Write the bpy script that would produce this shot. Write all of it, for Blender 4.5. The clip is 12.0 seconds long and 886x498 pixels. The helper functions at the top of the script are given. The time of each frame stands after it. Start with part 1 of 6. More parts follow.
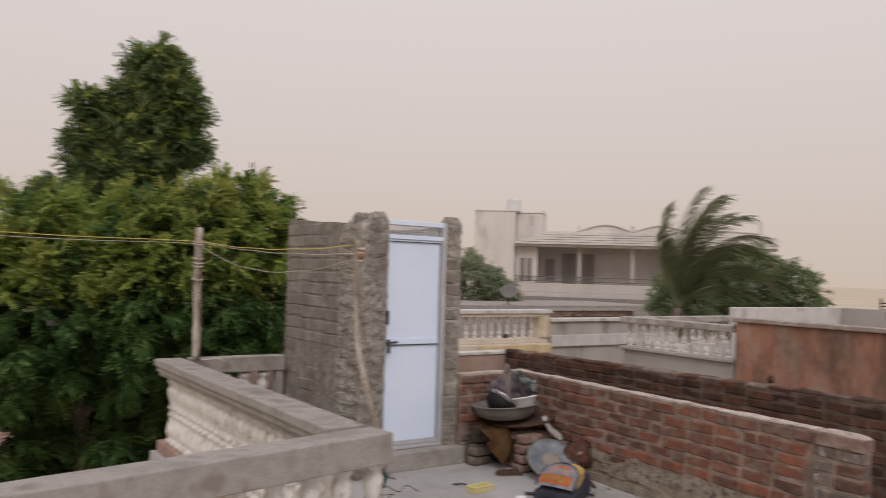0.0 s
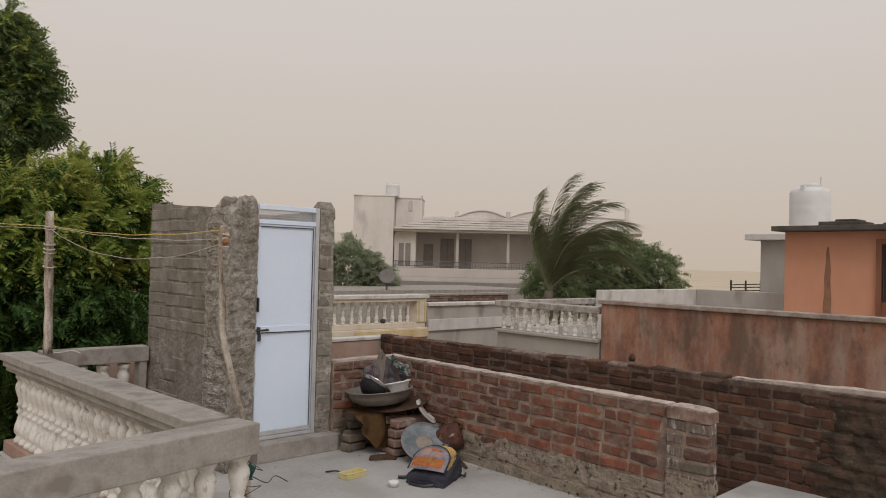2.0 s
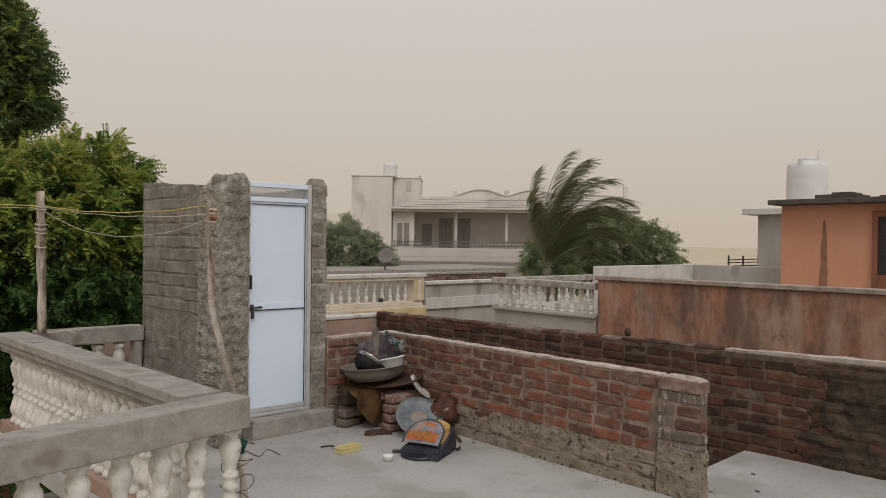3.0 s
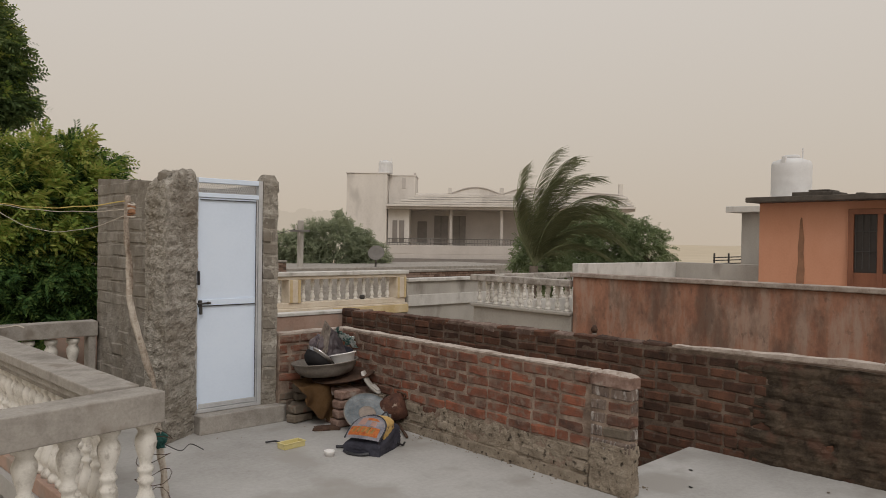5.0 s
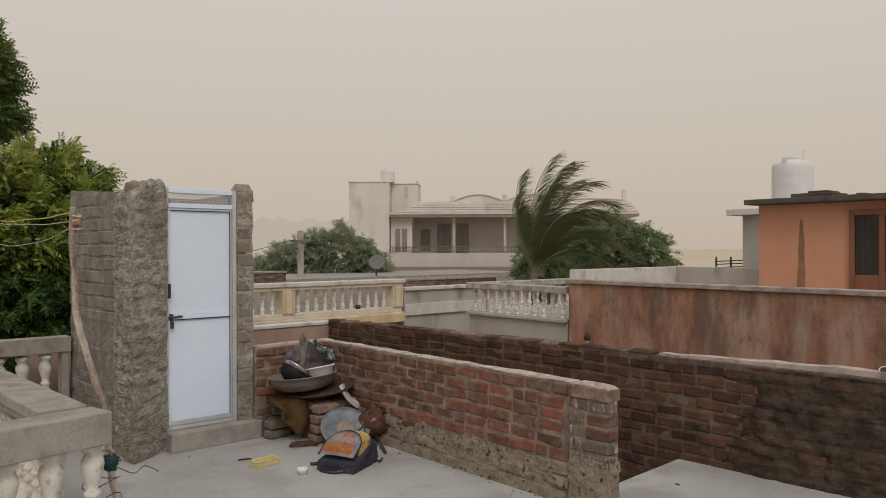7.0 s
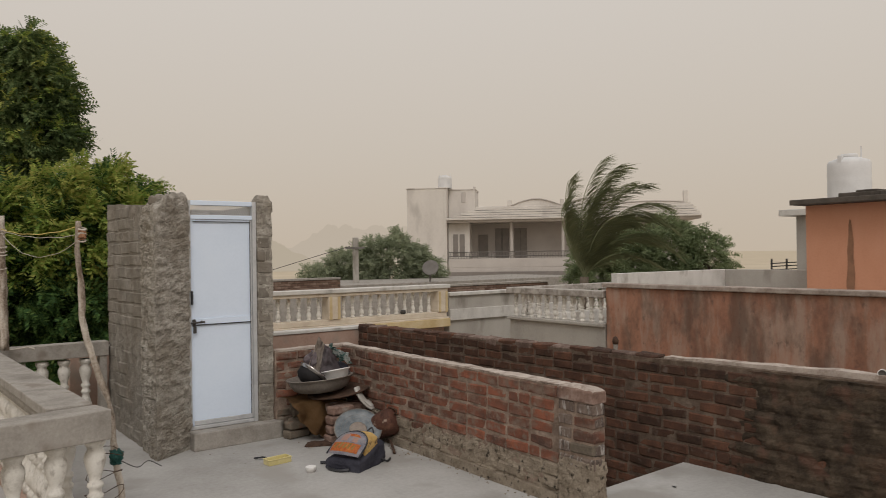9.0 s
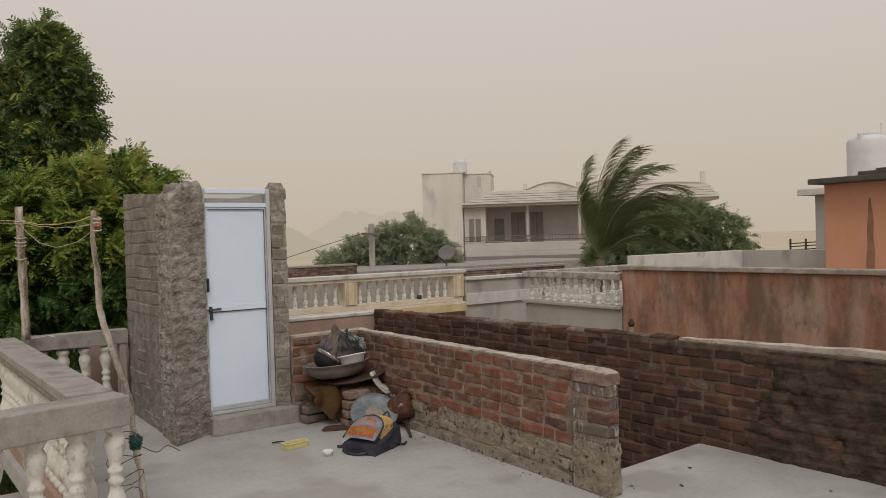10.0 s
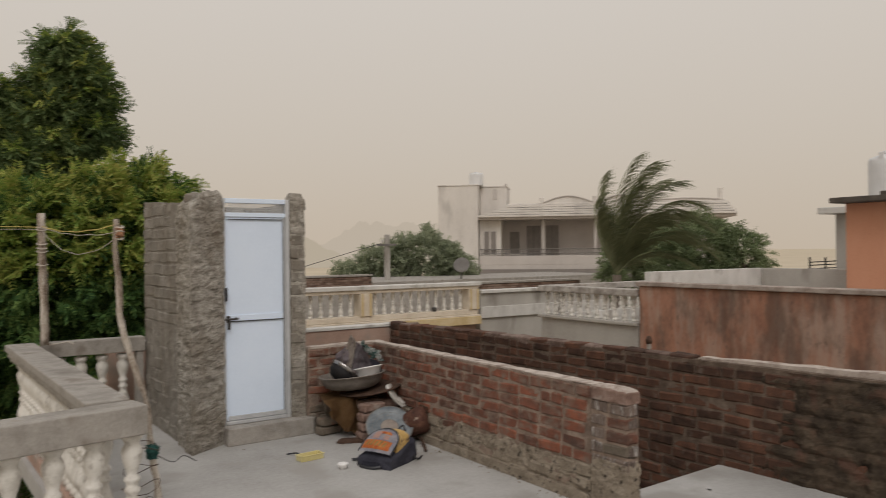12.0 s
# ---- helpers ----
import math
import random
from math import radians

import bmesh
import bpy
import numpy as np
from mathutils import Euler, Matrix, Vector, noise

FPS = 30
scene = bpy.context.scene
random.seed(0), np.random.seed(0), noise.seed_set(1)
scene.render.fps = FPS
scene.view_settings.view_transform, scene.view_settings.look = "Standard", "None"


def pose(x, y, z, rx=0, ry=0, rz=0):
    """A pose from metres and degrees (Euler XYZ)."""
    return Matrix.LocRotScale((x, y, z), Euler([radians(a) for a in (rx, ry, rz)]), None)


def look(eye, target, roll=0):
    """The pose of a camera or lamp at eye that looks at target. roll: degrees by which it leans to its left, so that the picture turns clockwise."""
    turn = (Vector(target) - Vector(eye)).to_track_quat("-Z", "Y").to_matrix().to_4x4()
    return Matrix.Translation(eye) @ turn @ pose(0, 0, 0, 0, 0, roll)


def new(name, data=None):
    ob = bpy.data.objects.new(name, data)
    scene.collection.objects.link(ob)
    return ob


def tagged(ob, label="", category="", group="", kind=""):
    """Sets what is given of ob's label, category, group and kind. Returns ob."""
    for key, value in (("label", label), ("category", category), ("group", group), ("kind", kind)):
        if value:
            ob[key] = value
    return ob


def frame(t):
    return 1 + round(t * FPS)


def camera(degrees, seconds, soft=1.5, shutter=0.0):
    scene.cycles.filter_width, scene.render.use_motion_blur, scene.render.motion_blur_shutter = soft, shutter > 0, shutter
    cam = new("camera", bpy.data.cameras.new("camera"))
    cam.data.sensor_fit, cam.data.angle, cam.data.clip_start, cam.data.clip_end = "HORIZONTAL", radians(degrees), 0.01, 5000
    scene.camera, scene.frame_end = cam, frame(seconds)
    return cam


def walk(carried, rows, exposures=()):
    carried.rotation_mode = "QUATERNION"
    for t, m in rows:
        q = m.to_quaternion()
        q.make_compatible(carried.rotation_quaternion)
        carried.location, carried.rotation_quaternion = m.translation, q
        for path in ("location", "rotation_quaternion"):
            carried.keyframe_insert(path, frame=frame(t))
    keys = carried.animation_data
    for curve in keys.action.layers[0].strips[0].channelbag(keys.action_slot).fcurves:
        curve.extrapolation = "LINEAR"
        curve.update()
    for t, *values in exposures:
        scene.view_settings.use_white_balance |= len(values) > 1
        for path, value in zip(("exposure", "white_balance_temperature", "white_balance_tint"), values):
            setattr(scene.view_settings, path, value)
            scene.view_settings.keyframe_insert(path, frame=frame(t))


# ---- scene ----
cam = camera(61.0, 12.0, 0.9, 0.4)
PATH = [
    (0, (-0.075, -0.524, 1.688), (1.006, 1.157, 1.755), 1.7),
    (0.5, (-0.036, -0.515, 1.697), (1.271, 0.999, 1.753), 1.3),
    (1, (-0.037, -0.511, 1.696), (1.28, 0.994, 1.75), 1.5),
    (1.5, (-0.035, -0.537, 1.692), (1.291, 0.959, 1.743), 1.5),
    (2, (-0.02, -0.54, 1.693), (1.316, 0.948, 1.729), 1.4),
    (2.5, (0.012, -0.546, 1.668), (1.361, 0.93, 1.651), 1.0),
    (4.5, (0.218, -0.8, 1.641), (1.523, 0.716, 1.643), 0.3),
    (5, (0.368, -0.889, 1.646), (1.701, 0.601, 1.623), 0.8),
    (5.5, (0.414, -0.917, 1.648), (1.75, 0.572, 1.632), 0.7),
    (6, (0.444, -0.915, 1.647), (1.778, 0.575, 1.631), 0.8),
    (6.5, (0.497, -0.948, 1.644), (1.832, 0.542, 1.616), 0.7),
    (7, (0.682, -0.904, 1.647), (2.001, 0.599, 1.645), -0.1),
    (9, (0.957, -1.345, 1.651), (2.141, 0.267, 1.664), -0.8),
    (9.5, (0.978, -1.37, 1.645), (2.1, 0.285, 1.615), -0.8),
    (10, (0.977, -1.37, 1.646), (2.124, 0.268, 1.62), -1.6),
    (10.5, (0.984, -1.369, 1.658), (2.158, 0.251, 1.668), -1.6),
    (11, (0.982, -1.372, 1.66), (2.205, 0.21, 1.695), -0.8),
    (11.5, (0.975, -1.364, 1.656), (2.216, 0.204, 1.688), -0.5),
    (12, (0.959, -1.33, 1.661), (2.075, 0.329, 1.667), -0.6),
]
walk(cam, [(t, look(eye, target, roll)) for t, eye, target, roll in PATH],
     [(0, 0.13, 6240, 18), (0.8, 0.07, 6270, 17), (2.6, 0.0, 6340, 12), (5.0, -0.03, 6420, 11), (12, -0.03, 6450, 11)])

# ---- world and light ----
world = bpy.data.worlds.new("dust_sky")
scene.world = world
world.use_nodes = True
wt = world.node_tree
wt.nodes.clear()
w_out = wt.nodes.new("ShaderNodeOutputWorld")
w_bg = wt.nodes.new("ShaderNodeBackground")
w_sky = wt.nodes.new("ShaderNodeTexSky")
w_sky.sky_type = "NISHITA"
w_sky.sun_disc = False
w_sky.sun_elevation = radians(47)
w_sky.sun_rotation = radians(200)
w_sky.dust_density = 8.0
w_scale = wt.nodes.new("ShaderNodeMix")
w_scale.data_type, w_scale.blend_type = "RGBA", "MULTIPLY"
w_scale.inputs[0].default_value = 1.0
wt.links.new(w_sky.outputs[0], w_scale.inputs[6])
w_scale.inputs[7].default_value = (0.08, 0.08, 0.08, 1)
# the airborne dust that hides the sky: paler overhead, browner low down
w_tc = wt.nodes.new("ShaderNodeTexCoord")
w_sep = wt.nodes.new("ShaderNodeSeparateXYZ")
wt.links.new(w_tc.outputs["Generated"], w_sep.inputs[0])
w_ramp = wt.nodes.new("ShaderNodeValToRGB")
w_ramp.color_ramp.elements[0].position = 0.0
w_ramp.color_ramp.elements[0].color = (0.585, 0.495, 0.390, 1)
w_ramp.color_ramp.elements[1].position = 0.38
w_ramp.color_ramp.elements[1].color = (0.690, 0.640, 0.575, 1)
w_top = w_ramp.color_ramp.elements.new(1.0)
w_top.color = (0.700, 0.690, 0.680, 1)
w_mid = w_ramp.color_ramp.elements.new(0.13)
w_mid.color = (0.620, 0.550, 0.462, 1)
wt.links.new(w_sep.outputs["Z"], w_ramp.inputs[0])
w_mix = wt.nodes.new("ShaderNodeMix")
w_mix.data_type = "RGBA"
w_mix.inputs[0].default_value = 0.93
wt.links.new(w_scale.outputs[2], w_mix.inputs[6])
wt.links.new(w_ramp.outputs[0], w_mix.inputs[7])
wt.links.new(w_mix.outputs[2], w_bg.inputs[0])
w_bg.inputs[1].default_value = 1.0
wt.links.new(w_bg.outputs[0], w_out.inputs[0])

sun_data = bpy.data.lights.new("sun", "SUN")
sun_data.energy = 1.0
sun_data.angle = radians(25)
sun_data.color = (1.0, 0.965, 0.92)
sun = new("sun", sun_data)
sun.matrix_world = look((0, 0, 22), (11, 17, 0))


# ---- materials ----
def surface(name, colours, scale=6.0, fine=60.0, rough=0.85, bump=0.3, metal=0.0, spread=0.5, stretch=(1, 1, 1),
            per_object=0.0, per_island=0.0, spots=None, spot_scale=20.0, spot_cut=0.62, depth=0.01, glow=0.0):
    """A procedural material: large and fine noise mix the colours, with relief."""
    m = bpy.data.materials.new(name)
    m.use_nodes = True
    nt = m.node_tree
    bsdf = nt.nodes["Principled BSDF"]
    mp = nt.nodes.new("ShaderNodeMapping")
    mp.inputs["Scale"].default_value = stretch
    geo = nt.nodes.new("ShaderNodeNewGeometry")
    nt.links.new(geo.outputs["Position"], mp.inputs[0])
    big = nt.nodes.new("ShaderNodeTexNoise")
    big.inputs["Scale"].default_value = scale
    big.inputs["Detail"].default_value = 5
    big.inputs["Roughness"].default_value = 0.6
    nt.links.new(mp.outputs[0], big.inputs[0])
    small = nt.nodes.new("ShaderNodeTexNoise")
    small.inputs["Scale"].default_value = fine
    small.inputs["Detail"].default_value = 6
    small.inputs["Roughness"].default_value = 0.7
    nt.links.new(geo.outputs["Position"], small.inputs[0])
    add = nt.nodes.new("ShaderNodeMath")
    add.operation = "MULTIPLY_ADD"
    nt.links.new(small.outputs[0], add.inputs[0])
    add.inputs[1].default_value = 0.45
    nt.links.new(big.outputs[0], add.inputs[2])
    last = add
    if per_object:
        info = nt.nodes.new("ShaderNodeObjectInfo")
        ob_add = nt.nodes.new("ShaderNodeMath")
        ob_add.operation = "MULTIPLY_ADD"
        nt.links.new(info.outputs["Random"], ob_add.inputs[0])
        ob_add.inputs[1].default_value = per_object
        nt.links.new(last.outputs[0], ob_add.inputs[2])
        shift = nt.nodes.new("ShaderNodeMath")
        shift.operation = "SUBTRACT"
        nt.links.new(ob_add.outputs[0], shift.inputs[0])
        shift.inputs[1].default_value = per_object / 2
        last = shift
    if per_island:
        is_add = nt.nodes.new("ShaderNodeMath")
        is_add.operation = "MULTIPLY_ADD"
        nt.links.new(geo.outputs["Random Per Island"], is_add.inputs[0])
        is_add.inputs[1].default_value = per_island
        nt.links.new(last.outputs[0], is_add.inputs[2])
        shift = nt.nodes.new("ShaderNodeMath")
        shift.operation = "SUBTRACT"
        nt.links.new(is_add.outputs[0], shift.inputs[0])
        shift.inputs[1].default_value = per_island / 2
        last = shift
    ramp = nt.nodes.new("ShaderNodeValToRGB")
    n = len(colours)
    mid = 0.72
    while len(ramp.color_ramp.elements) < n:
        ramp.color_ramp.elements.new(0.5)
    for i, c in enumerate(colours):
        ramp.color_ramp.elements[i].position = mid + spread * ((i / (n - 1) if n > 1 else 0.5) - 0.5)
        ramp.color_ramp.elements[i].color = (*c, 1)
    nt.links.new(last.outputs[0], ramp.inputs[0])
    colour = ramp.outputs[0]
    if spots:
        sp = nt.nodes.new("ShaderNodeTexNoise")
        sp.inputs["Scale"].default_value = spot_scale
        sp.inputs["Detail"].default_value = 4
        nt.links.new(mp.outputs[0], sp.inputs[0])
        sr = nt.nodes.new("ShaderNodeMapRange")
        sr.inputs[1].default_value = spot_cut - 0.06
        sr.inputs[2].default_value = spot_cut + 0.06
        nt.links.new(sp.outputs[0], sr.inputs[0])
        mx = nt.nodes.new("ShaderNodeMix")
        mx.data_type = "RGBA"
        nt.links.new(sr.outputs[0], mx.inputs[0])
        nt.links.new(colour, mx.inputs[6])
        mx.inputs[7].default_value = (*spots, 1)
        colour = mx.outputs[2]
    nt.links.new(colour, bsdf.inputs["Base Color"])
    bsdf.inputs["Roughness"].default_value = rough
    bsdf.inputs["Metallic"].default_value = metal
    bsdf.inputs["Specular IOR Level"].default_value = 0.25 if rough > 0.6 else 0.5
    if bump:
        bp = nt.nodes.new("ShaderNodeBump")
        bp.inputs["Strength"].default_value = bump
        bp.inputs["Distance"].default_value = depth
        nt.links.new(add.outputs[0], bp.inputs["Height"])
        nt.links.new(bp.outputs[0], bsdf.inputs["Normal"])
    return m


def leaf_material(name, colours, spread=0.6, thin=0.35):
    """Leaves: light passes partly through; each leaflet has its own green."""
    m = surface(name, colours, scale=0.9, fine=14, rough=0.78, bump=0, per_island=0.5, spread=spread)
    nt = m.node_tree
    bsdf = nt.nodes["Principled BSDF"]
    out = nt.nodes["Material Output"]
    tr = nt.nodes.new("ShaderNodeBsdfTranslucent")
    nt.links.new(bsdf.inputs["Base Color"].links[0].from_socket, tr.inputs[0])
    mix = nt.nodes.new("ShaderNodeMixShader")
    mix.inputs[0].default_value = thin
    nt.links.new(bsdf.outputs[0], mix.inputs[1])
    nt.links.new(tr.outputs[0], mix.inputs[2])
    nt.links.new(mix.outputs[0], out.inputs[0])
    return m


def stains(m, colour, scale, cut, soft=0.08, stretch=(1, 1, 1), most=1.0, seed=0.0):
    """Lays irregular stains of another colour over a material."""
    nt = m.node_tree
    bsdf = nt.nodes["Principled BSDF"]
    under = bsdf.inputs["Base Color"].links[0].from_socket
    geo = nt.nodes.new("ShaderNodeNewGeometry")
    mp = nt.nodes.new("ShaderNodeMapping")
    mp.inputs["Scale"].default_value = stretch
    mp.inputs["Location"].default_value = (seed, seed * 0.7, seed * 1.3)
    nt.links.new(geo.outputs["Position"], mp.inputs[0])
    ns = nt.nodes.new("ShaderNodeTexNoise")
    ns.inputs["Scale"].default_value = scale
    ns.inputs["Detail"].default_value = 7
    ns.inputs["Roughness"].default_value = 0.65
    nt.links.new(mp.outputs[0], ns.inputs[0])
    mr = nt.nodes.new("ShaderNodeMapRange")
    mr.inputs[1].default_value, mr.inputs[2].default_value = cut - soft, cut + soft
    mr.inputs[4].default_value = most
    nt.links.new(ns.outputs[0], mr.inputs[0])
    mx = nt.nodes.new("ShaderNodeMix")
    mx.data_type = "RGBA"
    nt.links.new(mr.outputs[0], mx.inputs[0])
    nt.links.new(under, mx.inputs[6])
    mx.inputs[7].default_value = (*colour, 1)
    nt.links.new(mx.outputs[2], bsdf.inputs["Base Color"])
    return m


M_FLOOR = surface("cement_floor", [(0.27, 0.258, 0.24), (0.36, 0.347, 0.328), (0.44, 0.427, 0.408), (0.50, 0.486, 0.466)], 0.8, 30, 0.78, 0.22, spread=0.62,
                  spots=(0.325, 0.308, 0.283), spot_scale=1.7, spot_cut=0.60)
M_CONC = surface("weathered_concrete", [(0.205, 0.185, 0.162), (0.32, 0.295, 0.264), (0.44, 0.41, 0.37)], 5.0, 60, 0.9, 0.7, spread=0.5,
                 spots=(0.24, 0.21, 0.18), spot_scale=5, spot_cut=0.63)
M_PALECONC = surface("pale_concrete", [(0.44, 0.42, 0.39), (0.57, 0.55, 0.515), (0.66, 0.64, 0.605)], 3.0, 40, 0.9, 0.3, stretch=(1, 1, 0.5),
                     spots=(0.37, 0.345, 0.31), spot_scale=3.5, spot_cut=0.63)
M_OLDRAIL = surface("greyed_whitewash", [(0.30, 0.27, 0.24), (0.42, 0.385, 0.35), (0.52, 0.485, 0.445)], 4.0, 40, 0.9, 0.3)
stains(M_OLDRAIL, (0.20, 0.175, 0.15), 6.0, 0.54, 0.08, (1, 1, 1), 0.8, 1.0)
M_COPE = surface("dusty_red_coping", [(0.19, 0.142, 0.115), (0.33, 0.272, 0.235), (0.46, 0.40, 0.355)], 4.0, 40, 0.93, 0.4, spread=0.45)
M_WHITEWASH = surface("whitewashed_cast_concrete", [(0.44, 0.41, 0.36), (0.67, 0.64, 0.585), (0.76, 0.73, 0.68)], 9.0, 90, 0.8, 0.25, spread=0.6,
                      per_object=0.12)
stains(M_WHITEWASH, (0.25, 0.215, 0.18), 14.0, 0.61, 0.06, (1, 1, 0.6), 0.7, 2.0)
M_MORTAR = surface("mortar", [(0.155, 0.112, 0.086), (0.262, 0.196, 0.152), (0.365, 0.287, 0.23)], 10, 60, 0.95, 0.9, depth=0.016, spread=0.45)
stains(M_MORTAR, (0.115, 0.082, 0.064), 6.0, 0.57, 0.08, (1, 1, 1), 0.7, 5.0)
M_MORTARTOP = surface("pale_mortar_cap", [(0.32, 0.268, 0.23), (0.45, 0.385, 0.335), (0.56, 0.49, 0.435)], 6, 80, 0.95, 0.6)
stains(M_MORTARTOP, (0.20, 0.145, 0.112), 9.0, 0.56, 0.07, (1, 1, 1), 0.75, 3.0)
M_BRICK = surface("red_brick", [(0.088, 0.050, 0.039), (0.150, 0.068, 0.046), (0.215, 0.083, 0.052), (0.285, 0.105, 0.062)], 10, 75, 0.93, 1.0, depth=0.014,
                  per_object=0.50, spread=0.74, spots=(0.20, 0.145, 0.113), spot_scale=16, spot_cut=0.61)
stains(M_BRICK, (0.225, 0.168, 0.132), 6.5, 0.57, 0.08, (1, 1, 1.6), 0.7, 2.0)
stains(M_BRICK, (0.075, 0.052, 0.042), 3.0, 0.60, 0.10, (1, 1, 1), 0.6, 8.0)
M_BRICKGREY = surface("cement_smeared_brick", [(0.10, 0.08, 0.062), (0.175, 0.145, 0.112), (0.26, 0.22, 0.175)], 9, 90, 0.95, 0.9,
                      per_object=0.3, spread=0.6, depth=0.015, spots=(0.21, 0.12, 0.085), spot_scale=9, spot_cut=0.69)
M_BRICKDARK = surface("sooty_brick", [(0.036, 0.023, 0.017), (0.066, 0.036, 0.025), (0.100, 0.050, 0.033), (0.142, 0.067, 0.042)], 9, 60, 0.93, 0.9, depth=0.012,
                      per_object=0.40, spread=0.72, spots=(0.115, 0.085, 0.068), spot_scale=12, spot_cut=0.65)
M_MORTARDARK = surface("dark_old_mortar", [(0.074, 0.052, 0.038), (0.126, 0.091, 0.068), (0.195, 0.149, 0.115)], 9, 50, 0.95, 0.8, depth=0.02, spread=0.45)
M_DUSTTOP = surface("dusty_brick_top", [(0.07, 0.045, 0.036), (0.125, 0.083, 0.066), (0.24, 0.18, 0.15)], 9, 60, 0.95, 0.9, per_object=0.3, spread=0.55)
M_PIERBRICK = surface("streaked_brick", [(0.07, 0.052, 0.045), (0.15, 0.112, 0.092), (0.225, 0.175, 0.147)], 10, 70, 0.94, 0.9, depth=0.014, per_object=0.35, spread=0.6, stretch=(2.2, 2.2, 0.5))
stains(M_PIERBRICK, (0.43, 0.40, 0.37), 17.0, 0.57, 0.05, (1.6, 1.6, 0.45), 0.8, 3.0)
stains(M_PIERBRICK, (0.045, 0.036, 0.031), 15.0, 0.60, 0.05, (1.6, 1.6, 0.5), 0.7, 6.0)
M_SMEARDARK = surface("dark_smeared_cement", [(0.028, 0.020, 0.014), (0.050, 0.037, 0.026), (0.080, 0.060, 0.042), (0.14, 0.106, 0.076)], 8, 44, 0.95, 0.9, stretch=(1, 1, 1.2),
                      per_object=0.12, spread=0.5, depth=0.022, spots=(0.095, 0.050, 0.036), spot_scale=6, spot_cut=0.64)
stains(M_SMEARDARK, (0.125, 0.068, 0.044), 4.0, 0.60, 0.08, (1, 1, 1.6), 0.6, 9.0)
stains(M_SMEARDARK, (0.110, 0.080, 0.056), 6.0, 0.58, 0.08, (1, 1, 1), 0.6, 4.0)
M_PLASTER = surface("rough_cement_plaster", [(0.165, 0.149, 0.124), (0.29, 0.266, 0.228), (0.40, 0.370, 0.323), (0.50, 0.468, 0.415)], 12, 62, 0.97, 1.0, spread=0.46, depth=0.026, stretch=(1, 1, 1.7))
stains(M_PLASTER, (0.19, 0.158, 0.118), 3.2, 0.54, 0.10, (1, 1, 0.7), 0.6, 2.0)
stains(M_PLASTER, (0.12, 0.096, 0.074), 26.0, 0.62, 0.05, (1, 1, 2.0), 0.85, 7.0)
M_BLOCK = surface("grey_cement_block", [(0.152, 0.135, 0.112), (0.235, 0.213, 0.182), (0.33, 0.304, 0.265)], 7, 55, 0.95, 1.0, per_object=0.14, depth=0.016, spread=0.50)
stains(M_BLOCK, (0.175, 0.147, 0.115), 3.0, 0.55, 0.10, (1, 1, 0.6), 0.7, 6.0)
stains(M_BLOCK, (0.37, 0.34, 0.30), 7.0, 0.64, 0.05, (1, 1, 1), 0.6, 9.0)
M_DOORWHITE = surface("white_laminate_panel", [(0.66, 0.755, 0.89), (0.71, 0.805, 0.94), (0.74, 0.83, 0.95)], 1.2, 40, 0.38, 0.02)
M_ALU = surface("grey_aluminium", [(0.45, 0.46, 0.47), (0.55, 0.56, 0.57), (0.62, 0.63, 0.64)], 5, 60, 0.45, 0.05, metal=0.35)
M_BLACK = surface("black_plastic", [(0.012, 0.012, 0.014), (0.02, 0.02, 0.024), (0.035, 0.034, 0.037)], 8, 60, 0.5, 0.15)
M_LETTER = surface("red_orange_ink", [(0.55, 0.10, 0.03), (0.70, 0.22, 0.05), (0.78, 0.40, 0.10)], 26, 60, 0.5, 0)
M_PINKINK = surface("pale_pink_ink", [(0.55, 0.33, 0.27), (0.66, 0.44, 0.36)], 20, 60, 0.5, 0)
M_POT = surface("black_enamel", [(0.006, 0.006, 0.007), (0.010, 0.009, 0.010), (0.018, 0.016, 0.016)], 9, 50, 0.65, 0.05)
M_RIM = surface("bright_steel", [(0.36, 0.34, 0.33), (0.48, 0.46, 0.45)], 12, 60, 0.22, 0.1, metal=0.9)
M_TIN = surface("dusty_tin", [(0.13, 0.11, 0.095), (0.20, 0.175, 0.15), (0.28, 0.25, 0.22)], 9, 50, 0.55, 0.2, metal=0.3)
M_WHITEPL = surface("white_plastic", [(0.62, 0.60, 0.58), (0.72, 0.70, 0.68), (0.78, 0.77, 0.75)], 8, 40, 0.45, 0.05)
M_LEATHER = surface("dark_leather", [(0.045, 0.034, 0.038), (0.09, 0.070, 0.077), (0.165, 0.132, 0.138)], 13, 60, 0.42, 0.5, spread=0.5)
M_TAN = surface("tan_leather", [(0.17, 0.135, 0.11), (0.25, 0.205, 0.17), (0.34, 0.285, 0.24)], 13, 60, 0.5, 0.4)
M_RUSTCLOTH = surface("rusty_sacking", [(0.10, 0.055, 0.025), (0.17, 0.095, 0.042), (0.23, 0.14, 0.07)], 7, 90, 0.95, 0.7)
M_RUST = surface("rusted_iron", [(0.035, 0.022, 0.016), (0.065, 0.038, 0.026), (0.11, 0.065, 0.043)], 10, 70, 0.85, 0.5)
M_TRAY = surface("blue_grey_enamel", [(0.085, 0.10, 0.112), (0.14, 0.16, 0.172), (0.22, 0.235, 0.242)], 14, 40, 0.42, 0.15, spread=0.45)
M_YELLOW = surface("yellow_plastic", [(0.50, 0.42, 0.16), (0.60, 0.52, 0.24), (0.66, 0.58, 0.32)], 9, 40, 0.5, 0.05)
